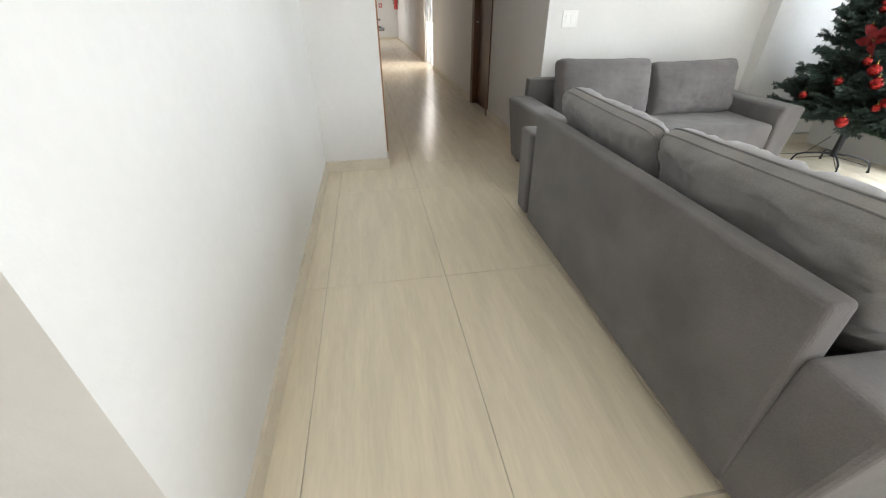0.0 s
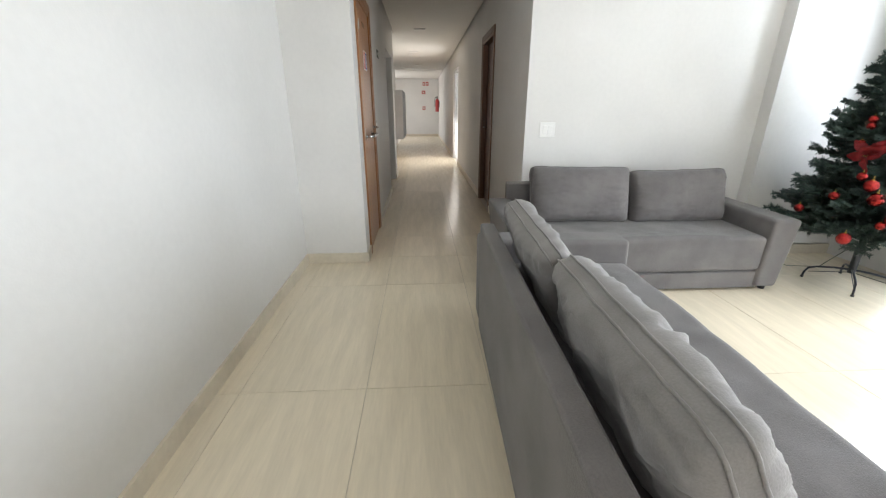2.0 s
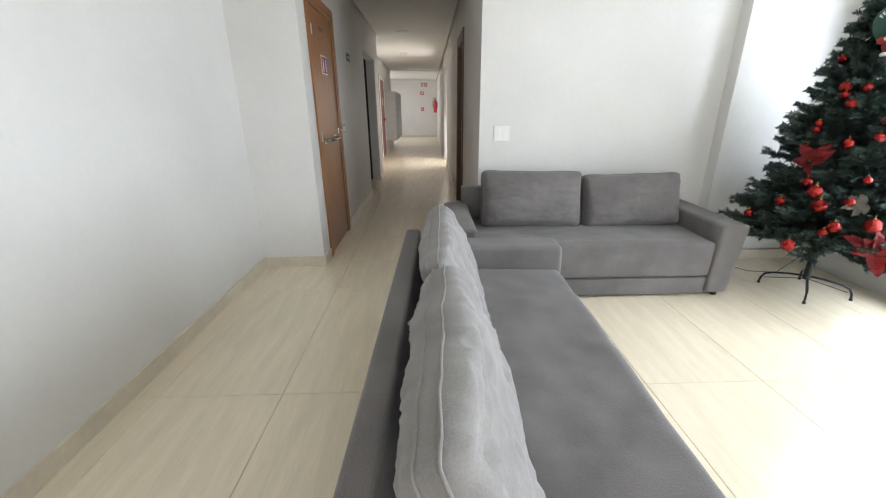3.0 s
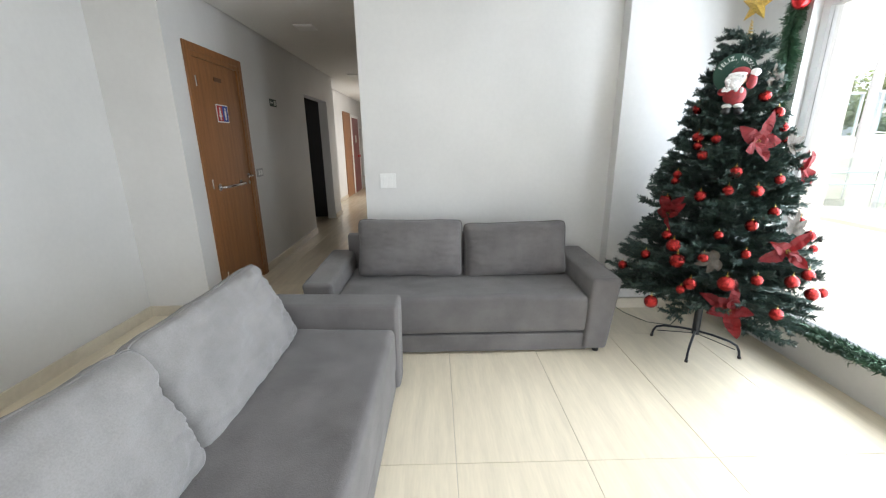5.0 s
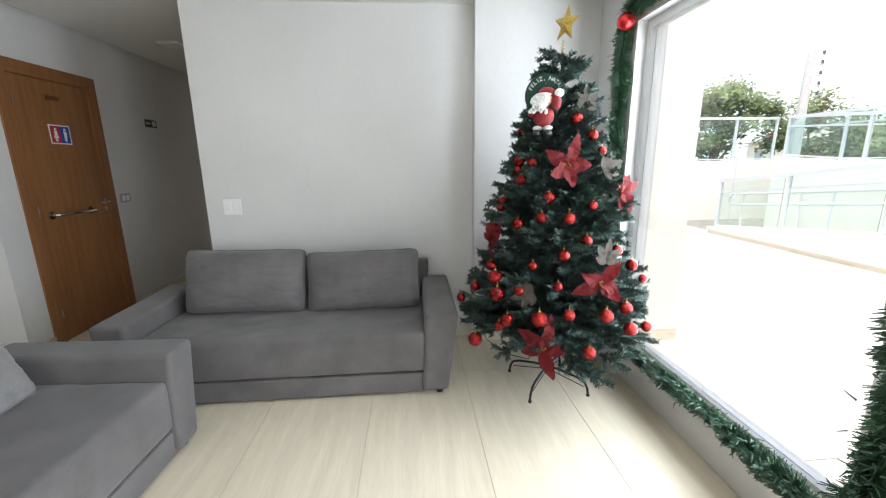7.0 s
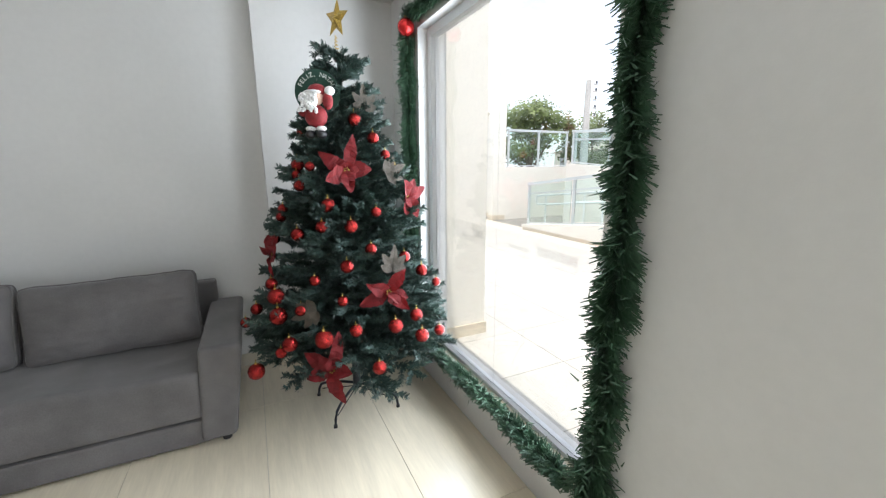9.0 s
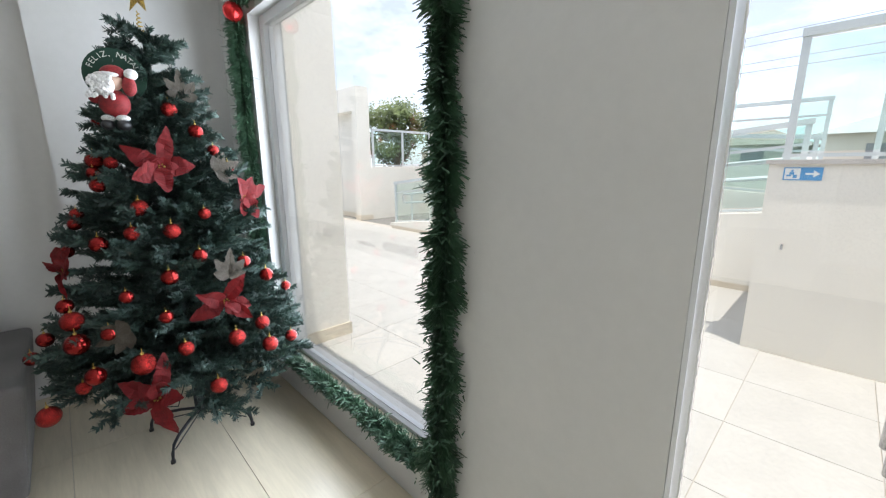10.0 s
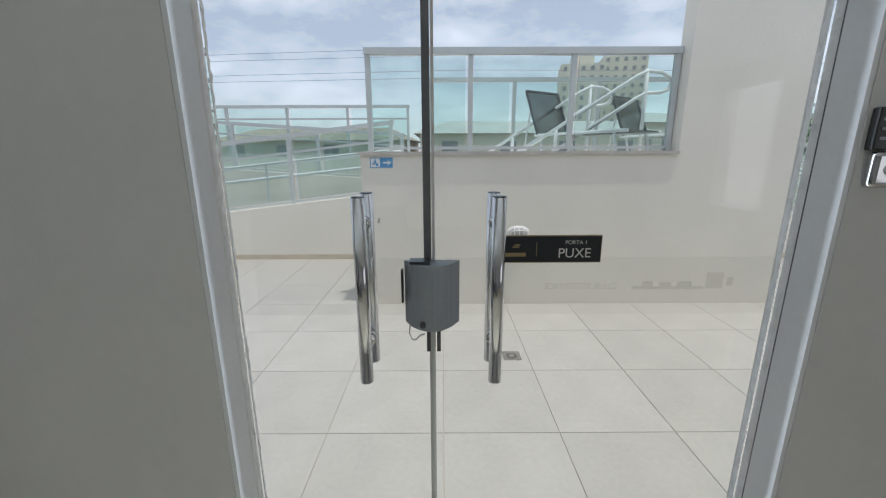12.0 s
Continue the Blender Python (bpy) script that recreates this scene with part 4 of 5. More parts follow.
lump((0.03, -0.01, -0.066), 0.026, (1.1, 0.9, 0.6), 1)
lump((-0.03, -0.018, -0.096), 0.026, (1, 1.3, 0.85), 3)
lump((0.034, -0.018, -0.098), 0.027, (1, 1.3, 0.85), 3)
for k in range(40):
    r1 = random.Random(k)
    lump((-0.018 + 0.05 * r1.uniform(-1, 1), -0.062, 0.06 + 0.045 * r1.uniform(-1, 1)), 0.009, (1, 1, 1.2), 1)
santa = link("plush_doll", doll, "red_cloth")
for m in ("white_fluff", "skin_cloth", "black_plastic"):
    santa.data.materials.append(M[m])
tagged(santa, "red and white plush figure hung on the tree", "doll")
santa.matrix_basis = pose(7.08, 3.785, 1.675, 0, 0, -32) @ Matrix.Scale(0.88, 4)
wreath = thing("greeting_sign", "round dark green felt sign lettered FELIZ NATAL", "sign", place=(7.095, 3.815, 1.79), turn=-18)
part("disc", rod((0, 0.02, 0), (0, 0.03, 0), 0.106, seg=32), "sign_felt", wreath)
word = "FELIZ, NATAL"
for k, ch in enumerate(word):
    if ch != " ":
        a = radians(66 - 132 * k / (len(word) - 1))
        letters(ch, Matrix.Translation((-0.083 * math.sin(a), 0.019, 0.083 * math.cos(a))) @ FACE_S @ pose(0, 0, 0, 0, 0, math.degrees(a)), 0.030, "sign_pale", wreath, "letter")

plug = thing("power_plug", "small dark plug and cable feeding the tree lights", "plug", place=(6.93, BY - 0.136, 0.16))
part("socket", box(-0.04, 0.04, 0.0, 0.008, -0.03, 0.03, bevel=0.002), "white_plastic", plug)
part("adapter", box(-0.018, 0.018, -0.035, -0.001, -0.022, 0.022, bevel=0.004), "black_plastic", plug)
part("cable", tube([(0, -0.03, -0.02), (0.02, -0.06, -0.12), (0.08, -0.12, -0.152), (0.18, -0.3, -0.152), (0.24, -0.5, -0.08), (0.27, -0.62, 0.1)], 0.003, 6), "dark_green", plug)

# ---- garland round the window ----
def garland(label, path, seed, radius=0.07):
    g = thing("garland", label, "garland", "window garland")
    r = random.Random(seed)
    gv, gt = [], []
    pts = [Vector(p) for p in path]
    for a, b in zip(pts, pts[1:]):
        n = max(2, int((b - a).length / 0.04))
        last = a
        for k in range(1, n + 1):
            c = a.lerp(b, k / n)
            q = c * 4.5 + Vector((seed * 7, 0, 0))
            c = c + 0.022 * Vector((0.3 * noise.noise(q), noise.noise(q + Vector((9, 0, 0))), noise.noise(q + Vector((0, 9, 0))))) + Vector((r.uniform(-1, 1), r.uniform(-1, 1), r.uniform(-1, 1))) * 0.006
            swell = 0.98 + 0.42 * noise.noise(c * 6.5 + Vector((seed * 3, 4, 0)))
            needles_along(gv, gt, r, last, c, 150, radius * swell * r.uniform(0.75, 1.08), 0.0034, 0.25)
            needles_along(gv, gt, r, last, c, 70, radius * swell * 0.6, 0.0030, 0.1)
            for q in range(90):
                p = c + Vector((r.gauss(0, 1), r.gauss(0, 1), r.gauss(0, 1))) * radius * swell * 0.34
                way = Vector((r.gauss(-0.4, 1), r.gauss(0, 1), r.gauss(0, 1))).normalized()
                flat = way.orthogonal().normalized() * 0.0034
                tip = p + way * r.uniform(0.02, 0.04)
                k0 = len(gv)
                gv.extend((p - flat, p + flat, tip + flat * 0.4, tip - flat * 0.4))
                gt.append((k0, k0 + 1, k0 + 2, k0 + 3))
            last = c
    part("wire", tube(pts, 0.006, 6), "dark_green", g)
    tagged(needle_mesh("tinsel", gv, gt, "garland", g), "shaggy green plastic tinsel", kind="stuff")
    return g


GA = WX - 0.045
garland("shaggy green garland hanging down the window's edge", [(GA, 2.56, 2.33), (GA, 2.555, 1.6), (GA, 2.56, 0.9), (GA, 2.575, 0.2)], 1, 0.074)
garland("shaggy green garland down the far window edge", [(GA, 4.26, 2.30), (GA, 4.265, 1.5), (GA, 4.26, 0.9), (GA, 4.25, 0.30)], 2, 0.064)
garland("shaggy green garland lying along the window sill", [(GA + 0.01, 2.68, 0.265), (GA + 0.01, 3.2, 0.27), (GA + 0.01, 3.7, 0.265), (GA + 0.01, 4.2, 0.27)], 3, 0.055)
garland("shaggy green garland along the window head", [(GA, 2.62, 2.34), (GA, 3.4, 2.36), (GA, 4.24, 2.34)], 4, 0.065)
bb = thing("bauble", "large shiny red bauble at the garland's corner", "bauble", "tree baubles", (GA - 0.025, 4.21, 2.27))
part("ball", ball((0, 0, 0), 0.052, 24, 14), "red_shiny", bb, smooth=True)
part("cap", rod((0, 0, 0.05), (0, 0, 0.062), 0.01, seg=10), "gold", bb)

# ---- outdoors: yard, deck and ramp ----
ground = structure("ground", boxes((7.98, 420, -420, 420, -0.4, -0.034)), "asphalt", "open paved ground beyond the yard", "ground")
yard = structure("pavement", boxes((7.98, 12.6, -4.3, 14.0, -0.033, -0.026)), "grout", "pale square outdoor tiles with grey joints", "pavement")
structure("wall_yard_tall", boxes((10.65, 10.83, -5, -0.8, -0.03, 8)), "ext_wall", "tall cream rendered wall beside the deck", "wall")
# Unseen wall, added to block some sun and close the yard's south.
structure("wall_yard_closing", boxes((7.98, 10.65, -4.6, -4.3, -0.03, 5)), "ext_wall", "out-of-view cream rendered wall added to shade and close the yard", "wall")
structure("roof_slab", boxes((0.8, 7.98, -2.8, 9.0, 2.76, 2.9)), "ext_wall", "rendered roof slab over the lounge", "roof")
structure("wall_fin", boxes((7.982, 8.53, 4.56, 5.2, -0.03, 3.7)), "ext_wall", "white rendered pier outside the window", "wall")
structure("baseboard_outdoor", boxes((7.982, 8.545, 4.545, 4.558, -0.02, 0.085), (8.532, 8.545, 4.56, 5.2, -0.02, 0.085)), "ext_base", "cream stone skirting on the outdoor pier", "baseboard")
def plaster_strip(y, side):
    """A skim of rough plaster on a door jamb, with a ragged outer edge."""
    bm = bmesh.new()
    rows = []
    for i in range(241):
        z = DR[2] * i / 240
        far = WX + 0.134 + 0.006 * noise.noise((0, y * 5, z * 9)) + 0.004 * noise.noise((3, y * 5, z * 40))
        row = [bm.verts.new((WX + 0.0845, y, z))]
        for k in range(7):
            x = WX + 0.0845 + (far - WX - 0.0845) * k / 6
            row.append(bm.verts.new((x, y + side * (0.006 + 0.0035 * noise.noise((x * 60, y, z * 45)) + 0.002 * noise.noise((x * 150, y, z * 120))), z)))
        row.append(bm.verts.new((far, y, z)))
        rows.append(row)
    for a, b in zip(rows, rows[1:]):
        for k in range(8):
            bm.faces.new((a[k], a[k + 1], b[k + 1], b[k]))
    bmesh.ops.recalc_face_normals(bm, faces=bm.faces)
    return bm


structure("reveal_north", plaster_strip(DR[1], -1), "plaster", "rough white plaster on the glass door's jamb", "trim")
structure("reveal_south", plaster_strip(DR[0], 1), "plaster", "rough white plaster on the glass door's jamb", "trim")
structure("threshold", boxes((WX, WX + 0.2, DR[0], DR[1], -0.05, 0.004)), "granite", "speckled granite door threshold", "trim")

deck = structure("wall_deck", boxes((10.65, 10.95, -0.8, 2.10, -0.03, 1.42), (10.95, 15.2, -5, 2.10, -0.03, 1.36)), "ext_wall", "cream rendered retaining wall of the pool deck", "wall")
structure("coping_deck", boxes((10.625, 10.975, -0.8, 2.12, 1.42, 1.45)), "granite", "speckled granite coping on the deck wall", "trim")


def railing(label, a, b, height, posts, wide=0.05, mid=False, panes=True):
    """Aluminium posts and top rail from a to b, with panes of tinted glass between the posts."""
    a, b = Vector(a), Vector(b)
    r = thing("railing", label, "railing", "glass railings")
    up = Vector((0, 0, height))
    d = (b - a)
    across = Vector((d.y, -d.x, 0)).normalized()
    bm = bmesh.new()
    def slab(p, q, z0, z1, w):
        vs = [bm.verts.new(c + across * s * w + Vector((0, 0, z))) for c in (p, q) for s, z in ((-1, z0), (1, z0), (1, z1), (-1, z1))]
        for f in ((0, 1, 2, 3), (7, 6, 5, 4), (0, 4, 5, 1), (1, 5, 6, 2), (2, 6, 7, 3), (3, 7, 4, 0)):
            bm.faces.new([vs[i] for i in f])
        bmesh.ops.recalc_face_normals(bm, faces=bm.faces)
    slab(a, b, height - 0.055, height, 0.035)
    part("top_rail", bm, "rail_metal", r)
    bm = bmesh.new()
    slab(a, b, 0.02, 0.045, 0.018)
    part("bottom_rail", bm, "rail_metal", r)
    if mid:
        bm = bmesh.new()
        slab(a, b, height * 0.72, height * 0.72 + 0.03, 0.015)
        part("mid_rail", bm, "rail_metal", r)
    for k in range(posts):
        p = a.lerp(b, (k + 0.03) / (posts - 1 + 0.06))
        bm = bmesh.new()
        n = d.normalized() * (wide / 2)
        slab(p - n, p + n, 0.0, height - 0.056, 0.024)
        part("post", bm, "rail_metal", r)
    if panes:
        for k in range(posts - 1):
            p, q = a.lerp(b, (k + 0.1) / (posts - 1)), a.lerp(b, (k + 0.9) / (posts - 1))
            bm = bmesh.new()
            slab(a.lerp(b, (k + 0.04) / (posts - 1)), a.lerp(b, (k + 0.96) / (posts - 1)), 0.06, height - 0.07, 0.004)
            part("pane", bm, "green_glass", r).visible_shadow = False
    return r


railing("glass railing with pale aluminium posts on the deck wall", (10.80, 2.05, 1.45), (10.80, -0.795, 1.45), 0.897, 4, 0.045)
railing("second glass railing farther across the pool deck", (13.0, 1.56, 1.36), (13.0, -4.6, 1.36), 1.13, 6)

# the ramps
def wedge(x0, x1, ya, za, yb, zb, low=-0.03):
    """A wall or ramp with a sloping top, from ya (height za) to yb (height zb)."""
    bm = bmesh.new()
    v = [bm.verts.new(p) for p in ((x0, ya, low), (x1, ya, low), (x1, yb, low), (x0, yb, low), (x0, ya, za), (x1, ya, za), (x1, yb, zb), (x0, yb, zb))]
    for f in ((3, 2, 1, 0), (4, 5, 6, 7), (0, 1, 5, 4), (1, 2, 6, 5), (2, 3, 7, 6), (3, 0, 4, 7)):
        bm.faces.new([v[i] for i in f])
    bmesh.ops.recalc_face_normals(bm, faces=bm.faces)
    return bm


structure("wall_ramp", wedge(12.40, 12.57, 9.1, 0.065, 1.9, 0.905), "rough_wall", "low textured white wall along the ramp", "wall")
structure("coping_ramp", wedge(12.38, 12.59, 9.12, 0.10, 1.9, 0.94, 0.05), "ext_wall", "smooth pale coping on the ramp wall", "trim")
structure("skirting_ramp", boxes((12.385, 12.398, 1.9, 9.1, -0.025, 0.08)), "ext_base", "cream stone skirting of the ramp wall", "baseboard")
structure("ramp_lower", wedge(12.59, 13.88, 9.1, -0.02, 1.9, 0.76), "ext_tile", "pale tiled lower ramp", "ramp")
structure("wall_ramp_middle", wedge(13.88, 14.02, 1.9, 0.98, 9.4, 1.48), "ext_wall", "cream rendered wall between the two ramps", "wall")
structure("ramp_upper", wedge(14.02, 15.2, 1.9, 0.75, 9.4, 1.36), "ext_tile", "pale tiled upper ramp", "ramp")
structure("wall_terrace", boxes((15.2, 15.4, 1.9, 10.7, -0.03, 1.40), (13.0, 15.2, 10.75, 10.9, -0.03, 1.40)), "ext_wall", "cream rendered wall of the raised terrace", "wall")
railing("glass railing climbing beside the lower ramp", (12.48, 9.05, 0.10), (12.48, 2.0, 0.925), 0.95, 6, mid=True)
railing("glass railing climbing beside the upper ramp", (13.95, 2.0, 0.98), (13.95, 9.3, 1.48), 0.80, 6, mid=True)
railing("glass railing along the raised terrace", (15.3, 10.6, 1.40), (15.3, 2.0, 1.40), 1.0, 8, mid=True)
railing("glass railing at the terrace end", (13.1, 10.82, 1.40), (15.2, 10.82, 1.40), 1.0, 3)
for x in (12.66, 13.82):
    hr = thing("handrail", "white tubular handrail with a rounded end", "handrail", "ramp handrails")
    for h in (0.55, 0.75):
        pts = [(x, 8.85 - 6.8 * k / 20, h + 0.02 + 0.72 * k / 20) for k in range(21)]
        part("rail", tube(pts, 0.019, 8), "white_metal", hr, smooth=True)
    part("rail_end", tube([(x, 8.85, 0.57), (x, 8.93, 0.575), (x, 8.965, 0.62), (x, 8.965, 0.72), (x, 8.93, 0.765), (x, 8.85, 0.77)], 0.019, 8), "white_metal", hr, smooth=True)
    for k in range(5):
        y = 8.65 - 1.6 * k
        part("post", rod((x, y, 0.1 * (9.1 - y) - 0.02), (x, y, 0.76 + 0.106 * (8.85 - y)), 0.017, seg=8), "white_metal", hr)

portal = structure("wall_portal", boxes((12.62, 13.0, 10.75, 10.98, -0.03, 3.42), (12.62, 13.0, 10.98, 13.2, 2.82, 3.42), (12.9, 13.0, 10.98, 13.2, -0.03, 2.82), (12.62, 13.0, 13.2, 14, -0.03, 3.42)), "ext_wall", "pale rendered gate portal with a deep recess", "wall")
structure("skirting_portal", boxes((12.60, 12.618, 10.75, 10.98, -0.025, 0.11), (12.62, 13.0, 10.735, 10.748, -0.025, 0.11), (12.882, 12.898, 10.98, 13.2, -0.025, 0.11)), "ext_base", "cream stone skirting of the gate portal", "baseboard")

# pool deck furniture
def pool_rail(place):
    h = thing("pool_handrail", "white tubular stair handrail with a looped end", "handrail", "pool handrails", place)
    part("upper_tube", tube([(0, 1.53, 0.02), (0, 0.10, 0.94), (0, 0.0, 0.985), (0, -0.06, 1.0), (0, -0.2, 0.985), (0, -0.29, 0.94), (0, -0.32, 0.87), (0, -0.29, 0.80), (0, -0.2, 0.765), (0, -0.03, 0.76), (0, 0.08, 0.70), (0, 1.13, 0.02)], 0.022, 10), "white_metal", h, smooth=True)
    part("post", rod((0, -0.03, 0), (0, -0.03, 1.03), 0.022, seg=12), "white_metal", h, smooth=True)
    part("post", rod((0, 1.0, 0), (0, 1.0, 0.36), 0.022, seg=12), "white_metal", h, smooth=True)
    return h


pool_rail((11.9, -1.02, 1.36))
pool_rail((12.6, -0.62, 1.30))


def lounger(place, turn):
    """A sun lounger with its back raised."""
    s = thing("sun_lounger", "dark mesh sun lounger with its back raised", "lounger", "pool loungers", place, turn)
    for y in (-0.29, 0.29):
        part("rail", rod((-1.25, y, 0.3), (0.05, y, 0.3), 0.018, seg=8), "white_metal", s)
        part("back_rail", rod((0.0, y, 0.3), (0.24, y, 0.86), 0.018, seg=8), "dark_metal", s)
        part("strut", rod((0.25, y, 0.02), (0.15, y, 0.62), 0.012, seg=8), "white_metal", s)
        for x in (-1.15, -0.1):
            part("leg", rod((x, y, 0), (x + 0.06, y, 0.3), 0.016, seg=8), "white_metal", s)
    part("head_bar", rod((0.24, -0.29, 0.86), (0.24, 0.29, 0.86), 0.018, seg=8), "dark_metal", s)
    bm = bmesh.new()
    vs = [bm.verts.new(p) for p in ((0.01, -0.275, 0.31), (0.01, 0.275, 0.31), (0.235, 0.275, 0.84), (0.235, -0.275, 0.84))]
    bm.faces.new(vs)
    bmesh.ops.solidify(bm, geom=bm.faces[:], thickness=0.006)
    part("back_sling", bm, "mesh_cloth", s, "dark see-through mesh")
    part("seat_sling", boxes((-1.24, 0.0, -0.275, 0.275, 0.3, 0.308)), "mesh_cloth", s)
    return s


lounger((12.35, -0.12, 1.36), 32)
lounger((12.85, -1.45, 1.36), 32)

# small yard fittings
es = thing("exit_sign", "blue exit sign with white runner and arrow", "sign", "exit signs", (10.648, 1.909, 1.352))
part("plate", boxes((-0.004, 0, -0.104, 0.104, -0.045, 0.045)), "sign_sky", es)
part("panel", boxes((-0.0055, -0.0042, 0.012, 0.096, -0.038, 0.038)), "white_plastic", es)
part("runner", boxes((-0.007, -0.0056, 0.05, 0.062, 0.014, 0.028), (-0.007, -0.0056, 0.045, 0.07, -0.006, 0.012), (-0.007, -0.0056, 0.06, 0.085, -0.018, -0.0065), (-0.007, -0.0056, 0.028, 0.05, -0.03, -0.0065)), "sign_sky", es)
bm = boxes((-0.0055, -0.0042, -0.06, -0.015, -0.007, 0.007))
tri = [bm.verts.new(p) for p in ((-0.0055, -0.058, 0.024), (-0.0055, -0.058, -0.024), (-0.0055, -0.092, 0.0))]
bm.faces.new(tri)
part("arrow", bm, "white_plastic", es)
bl = thing("bulkhead_lamp", "white oval bulkhead lamp with a wire guard", "lamp", place=(10.648, 0.633, 0.70))
part("base", ball((0, 0, 0), 0.1, 20, 10, (0.25, 1.1, 0.62)), "white_plastic", bl, smooth=True)
part("diffuser", ball((-0.02, 0, 0), 0.085, 20, 10, (0.45, 1.05, 0.58)), "grey_plastic", bl, smooth=True)
for y in (-0.045, 0, 0.045):
    part("guard_bar", tube([(-0.012, y, -0.06), (-0.06, y, -0.03), (-0.068, y, 0), (-0.06, y, 0.03), (-0.012, y, 0.06)], 0.004, 6), "white_plastic", bl)
part("guard_ring", tube([(-0.064, 0.085 * math.cos(t * 0.5236), 0.03 * math.sin(t * 0.5236)) for t in range(13)], 0.004, 6), "white_plastic", bl)
hk = thing("wall_hook", "tiny brass tap stub on the deck wall", "tap", place=(10.648, 1.95, 0.833))
part("stub", rod((0, 0, 0), (-0.03, 0, 0), 0.008, seg=8), "gold_line", hk)
part("lever", boxes((-0.034, -0.03, -0.008, 0.008, -0.03, 0.012)), "steel", hk)
dr = thing("floor_drain", "square steel floor drain set in the tiles", "drain", place=(9.60, 0.85, -0.0205))
part("frame", boxes((-0.065, 0.065, -0.065, 0.065, -0.002, 0.0035)), "chrome", dr)
for k in range(8):
    a = k * math.pi / 4
    part("slot", rod((0.032 * math.cos(a), 0.032 * math.sin(a), 0.0037), (0.032 * math.cos(a), 0.032 * math.sin(a), 0.0042), 0.009, seg=10), "black_plastic", dr)

# ---- distance ----
def tower(place, turn, w, d, floors, cols):
    t = thing("apartment_tower", "far cream apartment tower with rows of small windows", "building", "far towers", place, turn)
    h = floors * 3.0
    body = part("wall", box(-d / 2, d / 2, -w / 2, w / 2, 0, h), "far_wall", t)
    part("roof", boxes((-d * 0.3, d * 0.3, -w * 0.25, w * 0.25, h, h + 3)), "far_wall", t)
    me = None
    for i in range(floors):
        for j in range(cols):
            y = -w / 2 + w * (j + 0.5) / cols
            o = part("window", boxes((-d / 2 - 0.12, -d / 2 - 0.02, y - w / cols * 0.2, y + w / cols * 0.2, i * 3.0 + 0.9, i * 3.0 + 2.2)), "far_window", t)
    return t


tower((150, -46, 0), -12, 14, 14, 10, 5)
tower((165, -66, 0), -12, 15, 14, 12, 5)


def house(place, turn, w, d, h, label, roof_mat):
    t = thing("house", label, "house", "far houses", place, turn)
    part("wall", boxes((-d / 2, d / 2, -w / 2, w / 2, 0, h)), "far_wall", t)
    bm = bmesh.new()
    v = [bm.verts.new(p) for p in ((-d / 2 - 0.5, -w / 2 - 0.5, h), (-d / 2 - 0.5, w / 2 + 0.5, h), (d / 2 + 0.5, w / 2 + 0.5, h), (d / 2 + 0.5, -w / 2 - 0.5, h), (0, -w / 2 + 2, h + 1.2), (0, w / 2 - 2, h + 1.2))]
    for f in ((0, 1, 5, 4), (2, 3, 4, 5), (1, 2, 5), (3, 0, 4), (3, 2, 1, 0)):
        bm.faces.new([v[i] for i in f])
    part("roof", bm, roof_mat, t)
    for k in range(max(2, int(w / 4))):
        y = -w / 2 + w * (k + 0.5) / max(2, int(w / 4))
        part("window", boxes((-d / 2 - 0.05, -d / 2 + 0.02, y - 0.6, y + 0.6, h * 0.45, h * 0.45 + 1.1)), "far_window", t)
    return t


house((42, -6, 0), 0, 18, 8, 3.0, "low pale house with a grey sheet roof", "far_roof")
house((46, -22, 0), 8, 14, 8, 4.0, "grey two-window house with a pale roof", "far_roof")
house((44, 12, 0), -5, 16, 8, 2.6, "low cream house with a brown tile roof", "far_tiles")
house((40, 30, 0), -20, 14, 8, 2.8, "cream house with a brown tile roof", "far_tiles")


def leafy_tree(place, height, crown, seed):
    t = thing("leafy_tree", "broad green street tree behind the wall", "tree", "street trees", place)
    r = random.Random(seed)
    part("trunk", rod((0, 0, 0), (0.1, 0, height * 0.5), 0.22, 0.14, 10), "bark", t)
    lv, lt = [], []
    for k in range(9):
        a = r.random() * 6.283
        e = Vector((math.cos(a) * crown * r.uniform(0.2, 0.75), math.sin(a) * crown * r.uniform(0.2, 0.75), height * r.uniform(0.28, 0.86)))
        part("limb", rod((0.05, 0, height * 0.2), tuple(e), 0.07, 0.02, 7), "bark", t)
        for c in range(7):
            g = e + Vector((r.gauss(0, 1), r.gauss(0, 1), r.gauss(0, 0.6))) * crown * 0.22
            for q in range(120):
                p = g + Vector((r.gauss(0, 1), r.gauss(0, 1), r.gauss(0, 0.8))) * crown * 0.11
                u = Vector((r.uniform(-1, 1), r.uniform(-1, 1), r.uniform(-0.6, 0.6))).normalized() * 0.11
                w = u.orthogonal().normalized() * 0.06
                i = len(lv)
                lv.extend((p - u, p + w, p + u, p - w))
                lt.append((i, i + 1, i + 2, i + 3))
    tagged(needle_mesh("crown", lv, lt, "leaves", t), "uneven crown of small green leaves", kind="stuff")
    return t


leafy_tree((21.6, 20.8, -0.03), 5.2, 2.6, 1)
leafy_tree((25.0, 19.0, -0.03), 4.4, 2.2, 2)
leafy_tree((19.5, 23.5, -0.03), 4.6, 2.2, 3)
leafy_tree((28.0, 17.0, -0.03), 4.4, 2.2, 4)
pole = thing("utility_pole", "tapered concrete utility pole with side insulators", "pole", place=(22.7, 17.6, -0.03))
part("post", rod((0, 0, 0), (0, 0, 5.7), 0.24, 0.13, 10), "concrete", pole)
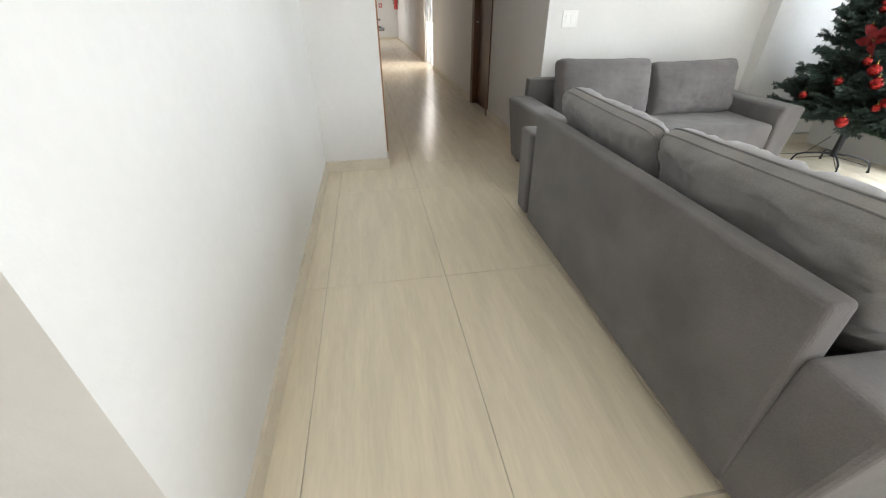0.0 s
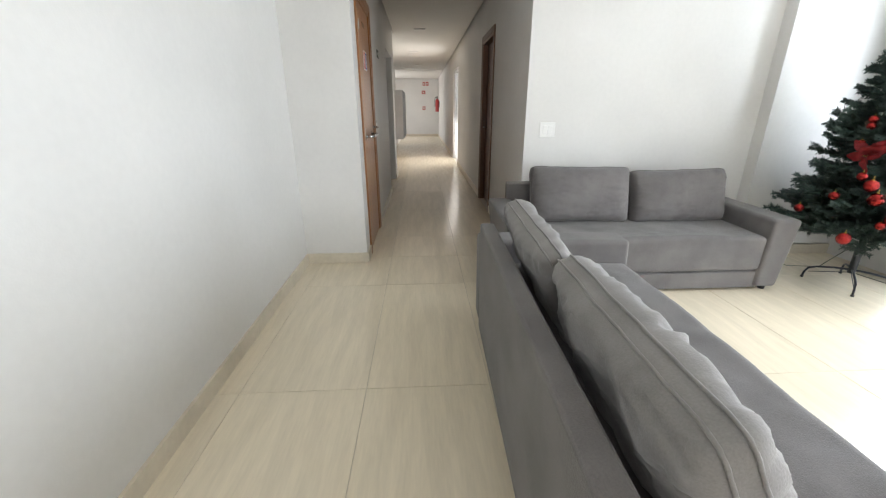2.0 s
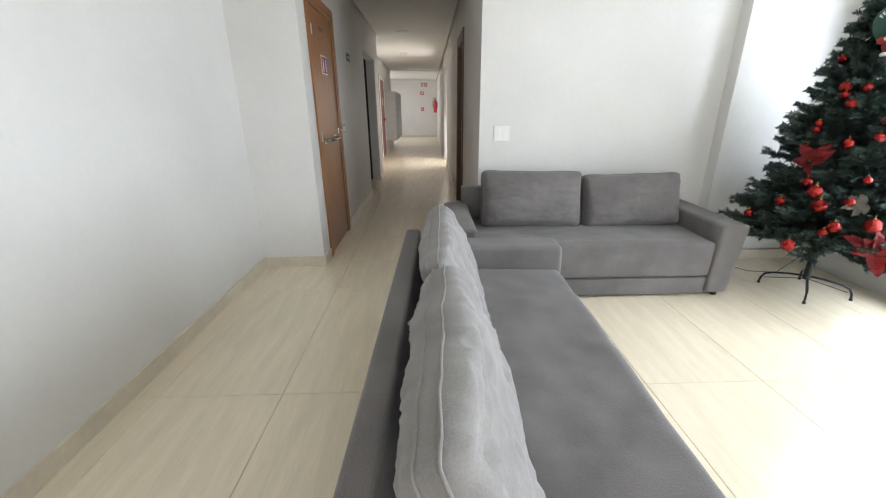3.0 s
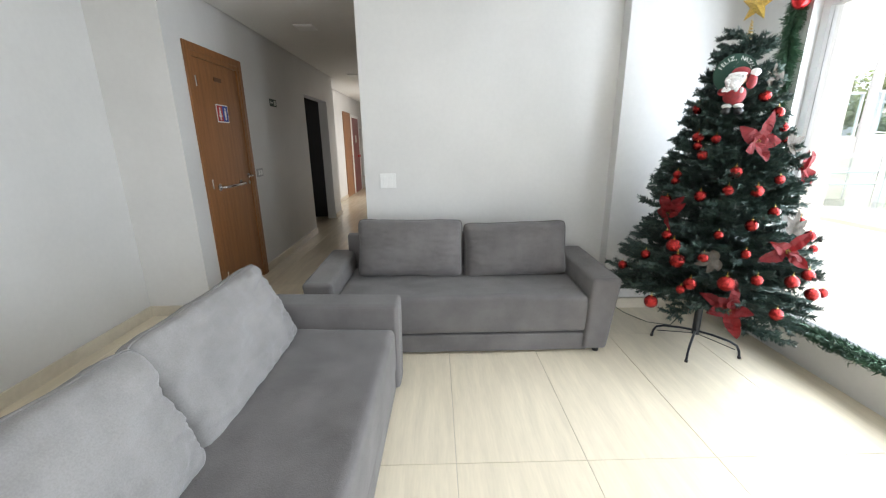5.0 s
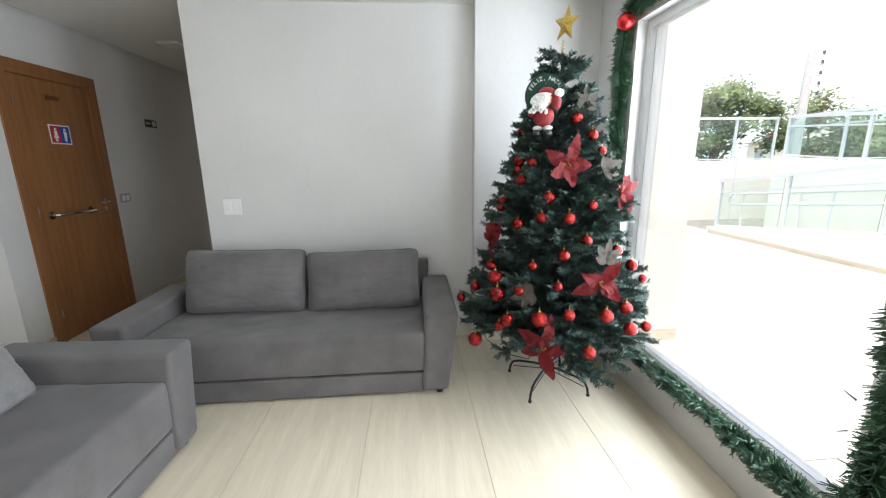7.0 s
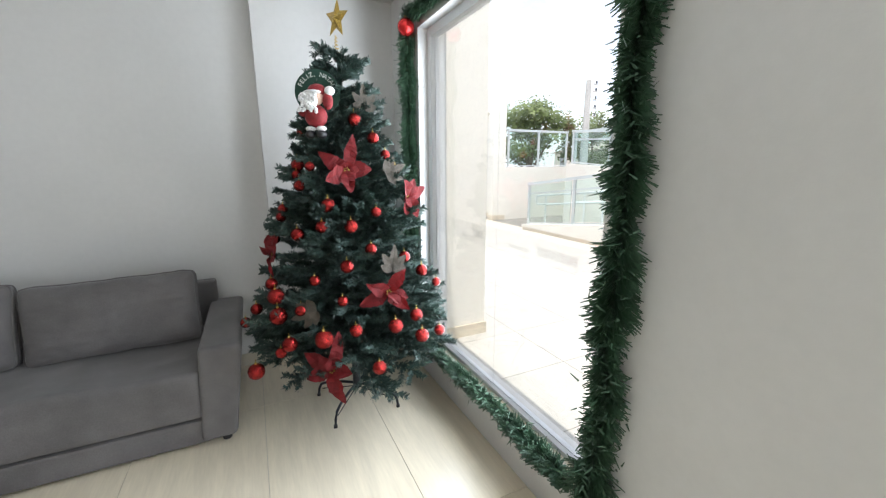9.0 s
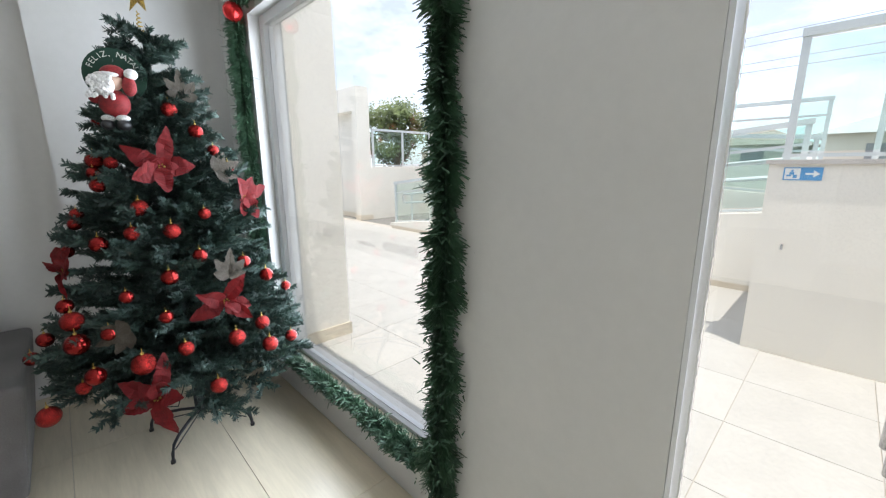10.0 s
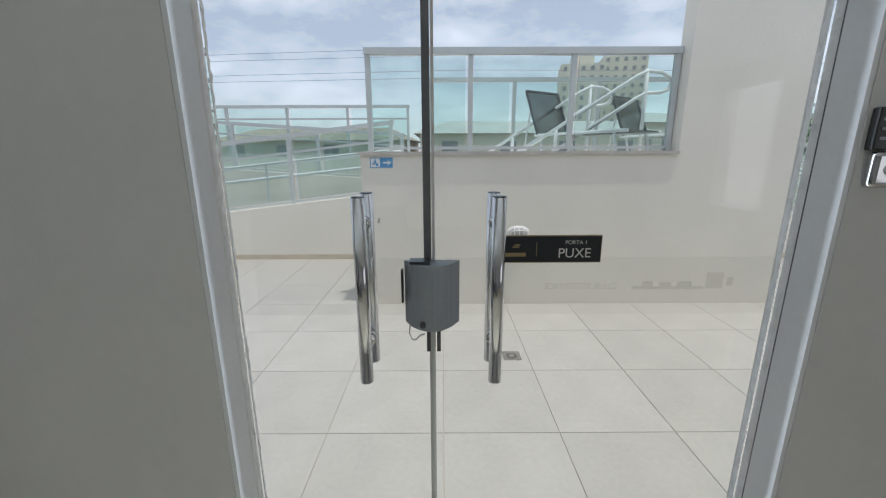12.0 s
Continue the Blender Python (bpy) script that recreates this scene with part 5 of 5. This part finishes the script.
for z in (3.9, 4.3, 4.7, 5.1, 5.45):
    part("bracket", boxes((0.1, 0.34, -0.26, -0.2, z, z + 0.06)), "concrete", pole)
    part("insulator", rod((0.3, -0.23, z + 0.06), (0.3, -0.23, z + 0.2), 0.05, seg=8), "dark_metal", pole)
for x, y in ((30.0, -60.0), (28.9, 60.0)):
    far_pole = thing("utility_pole", "tall concrete pole carrying the power lines", "pole", "line poles", (x, y, -0.03))
    part("post", rod((0, 0, 0), (0, 0, 7.6), 0.2, 0.12, 10), "concrete", far_pole)
    part("cross_arm", boxes((-0.5, 0.5, -0.06, 0.06, 7.1, 7.2)), "concrete", far_pole)
for k, (z, dz) in enumerate(((7.2, 0.0), (6.7, 0.3), (6.1, 0.1), (5.6, 0.4))):
    cable = link("power_line", tube([(30 + 2 * math.sin(t), -60 + 12 * t, z + dz * t / 10 - 0.6 * (1 - ((t - 5) / 5) ** 2)) for t in range(11)], 0.011, 4), "grey_metal")
    tagged(cable, "thin dark power line strung across the sky", "cable", "power lines")


# ---- floor tiles, piece by piece ----
def tile_mesh(name, w, d, h, gap, mat):
    bm = bmesh.new()
    x, y, c = w / 2 - gap, d / 2 - gap, 0.0012
    top = [bm.verts.new((sx * (x - c), sy * (y - c), 0)) for sx, sy in ((-1, -1), (1, -1), (1, 1), (-1, 1))]
    mid = [bm.verts.new((sx * x, sy * y, -c)) for sx, sy in ((-1, -1), (1, -1), (1, 1), (-1, 1))]
    low = [bm.verts.new((sx * x, sy * y, -h)) for sx, sy in ((-1, -1), (1, -1), (1, 1), (-1, 1))]
    bm.faces.new(top)
    for a, b in ((mid, top), (low, mid)):
        for k in range(4):
            bm.faces.new((a[k], a[(k + 1) % 4], b[(k + 1) % 4], b[k]))
    me = bpy.data.meshes.new(name)
    bm.to_mesh(me)
    bm.free()
    me.materials.append(M[mat])
    return me


def lay(parent, me_cache, x0, x1, y0, y1, z, mat):
    """One tile of its own, cut to the room."""
    key = (round(x1 - x0, 3), round(y1 - y0, 3), mat)
    if key not in me_cache:
        me_cache[key] = tile_mesh("tile", x1 - x0, y1 - y0, 0.012, 0.0011 if mat == "tile" else 0.002, mat)
    ob = new("tile", me_cache[key])
    ob.parent = parent
    ob.location = ((x0 + x1) / 2, (y0 + y1) / 2, z)


cache = {}
TX, TY, TW, TL = 3.643, 2.975, 0.614, 1.21
for i in range(-5, 8):
    for j in range(-5, 17):
        x0, x1, y0, y1 = TX + i * TW, TX + (i + 1) * TW, TY + j * TL, TY + (j + 1) * TL
        for rx0, rx1, ry0, ry1 in ((1.0, WX, -2.6, 1.757), (LX, WX, 1.757, BY), (3.05, CX1, BY, END)):
            a, b, c, d = max(x0, rx0), min(x1, rx1), max(y0, ry0), min(y1, ry1)
            if b - a > 0.02 and d - c > 0.02:
                lay(floor, cache, a, b, c, d, 0.0, "tile")
EX, EY, EP = 8.785, 0.735, 0.618
for i in range(-2, 7):
    for j in range(-9, 22):
        a, b, c, d = max(EX + i * EP, 7.985), min(EX + (i + 1) * EP, 12.38), max(EY + j * EP, -4.3), min(EY + (j + 1) * EP, 14.0)
        if b - a > 0.03 and d - c > 0.03 and not (b > 10.65 and d <= 2.10):
            lay(yard, cache, a, b, c, d, -0.02, "ext_tile")
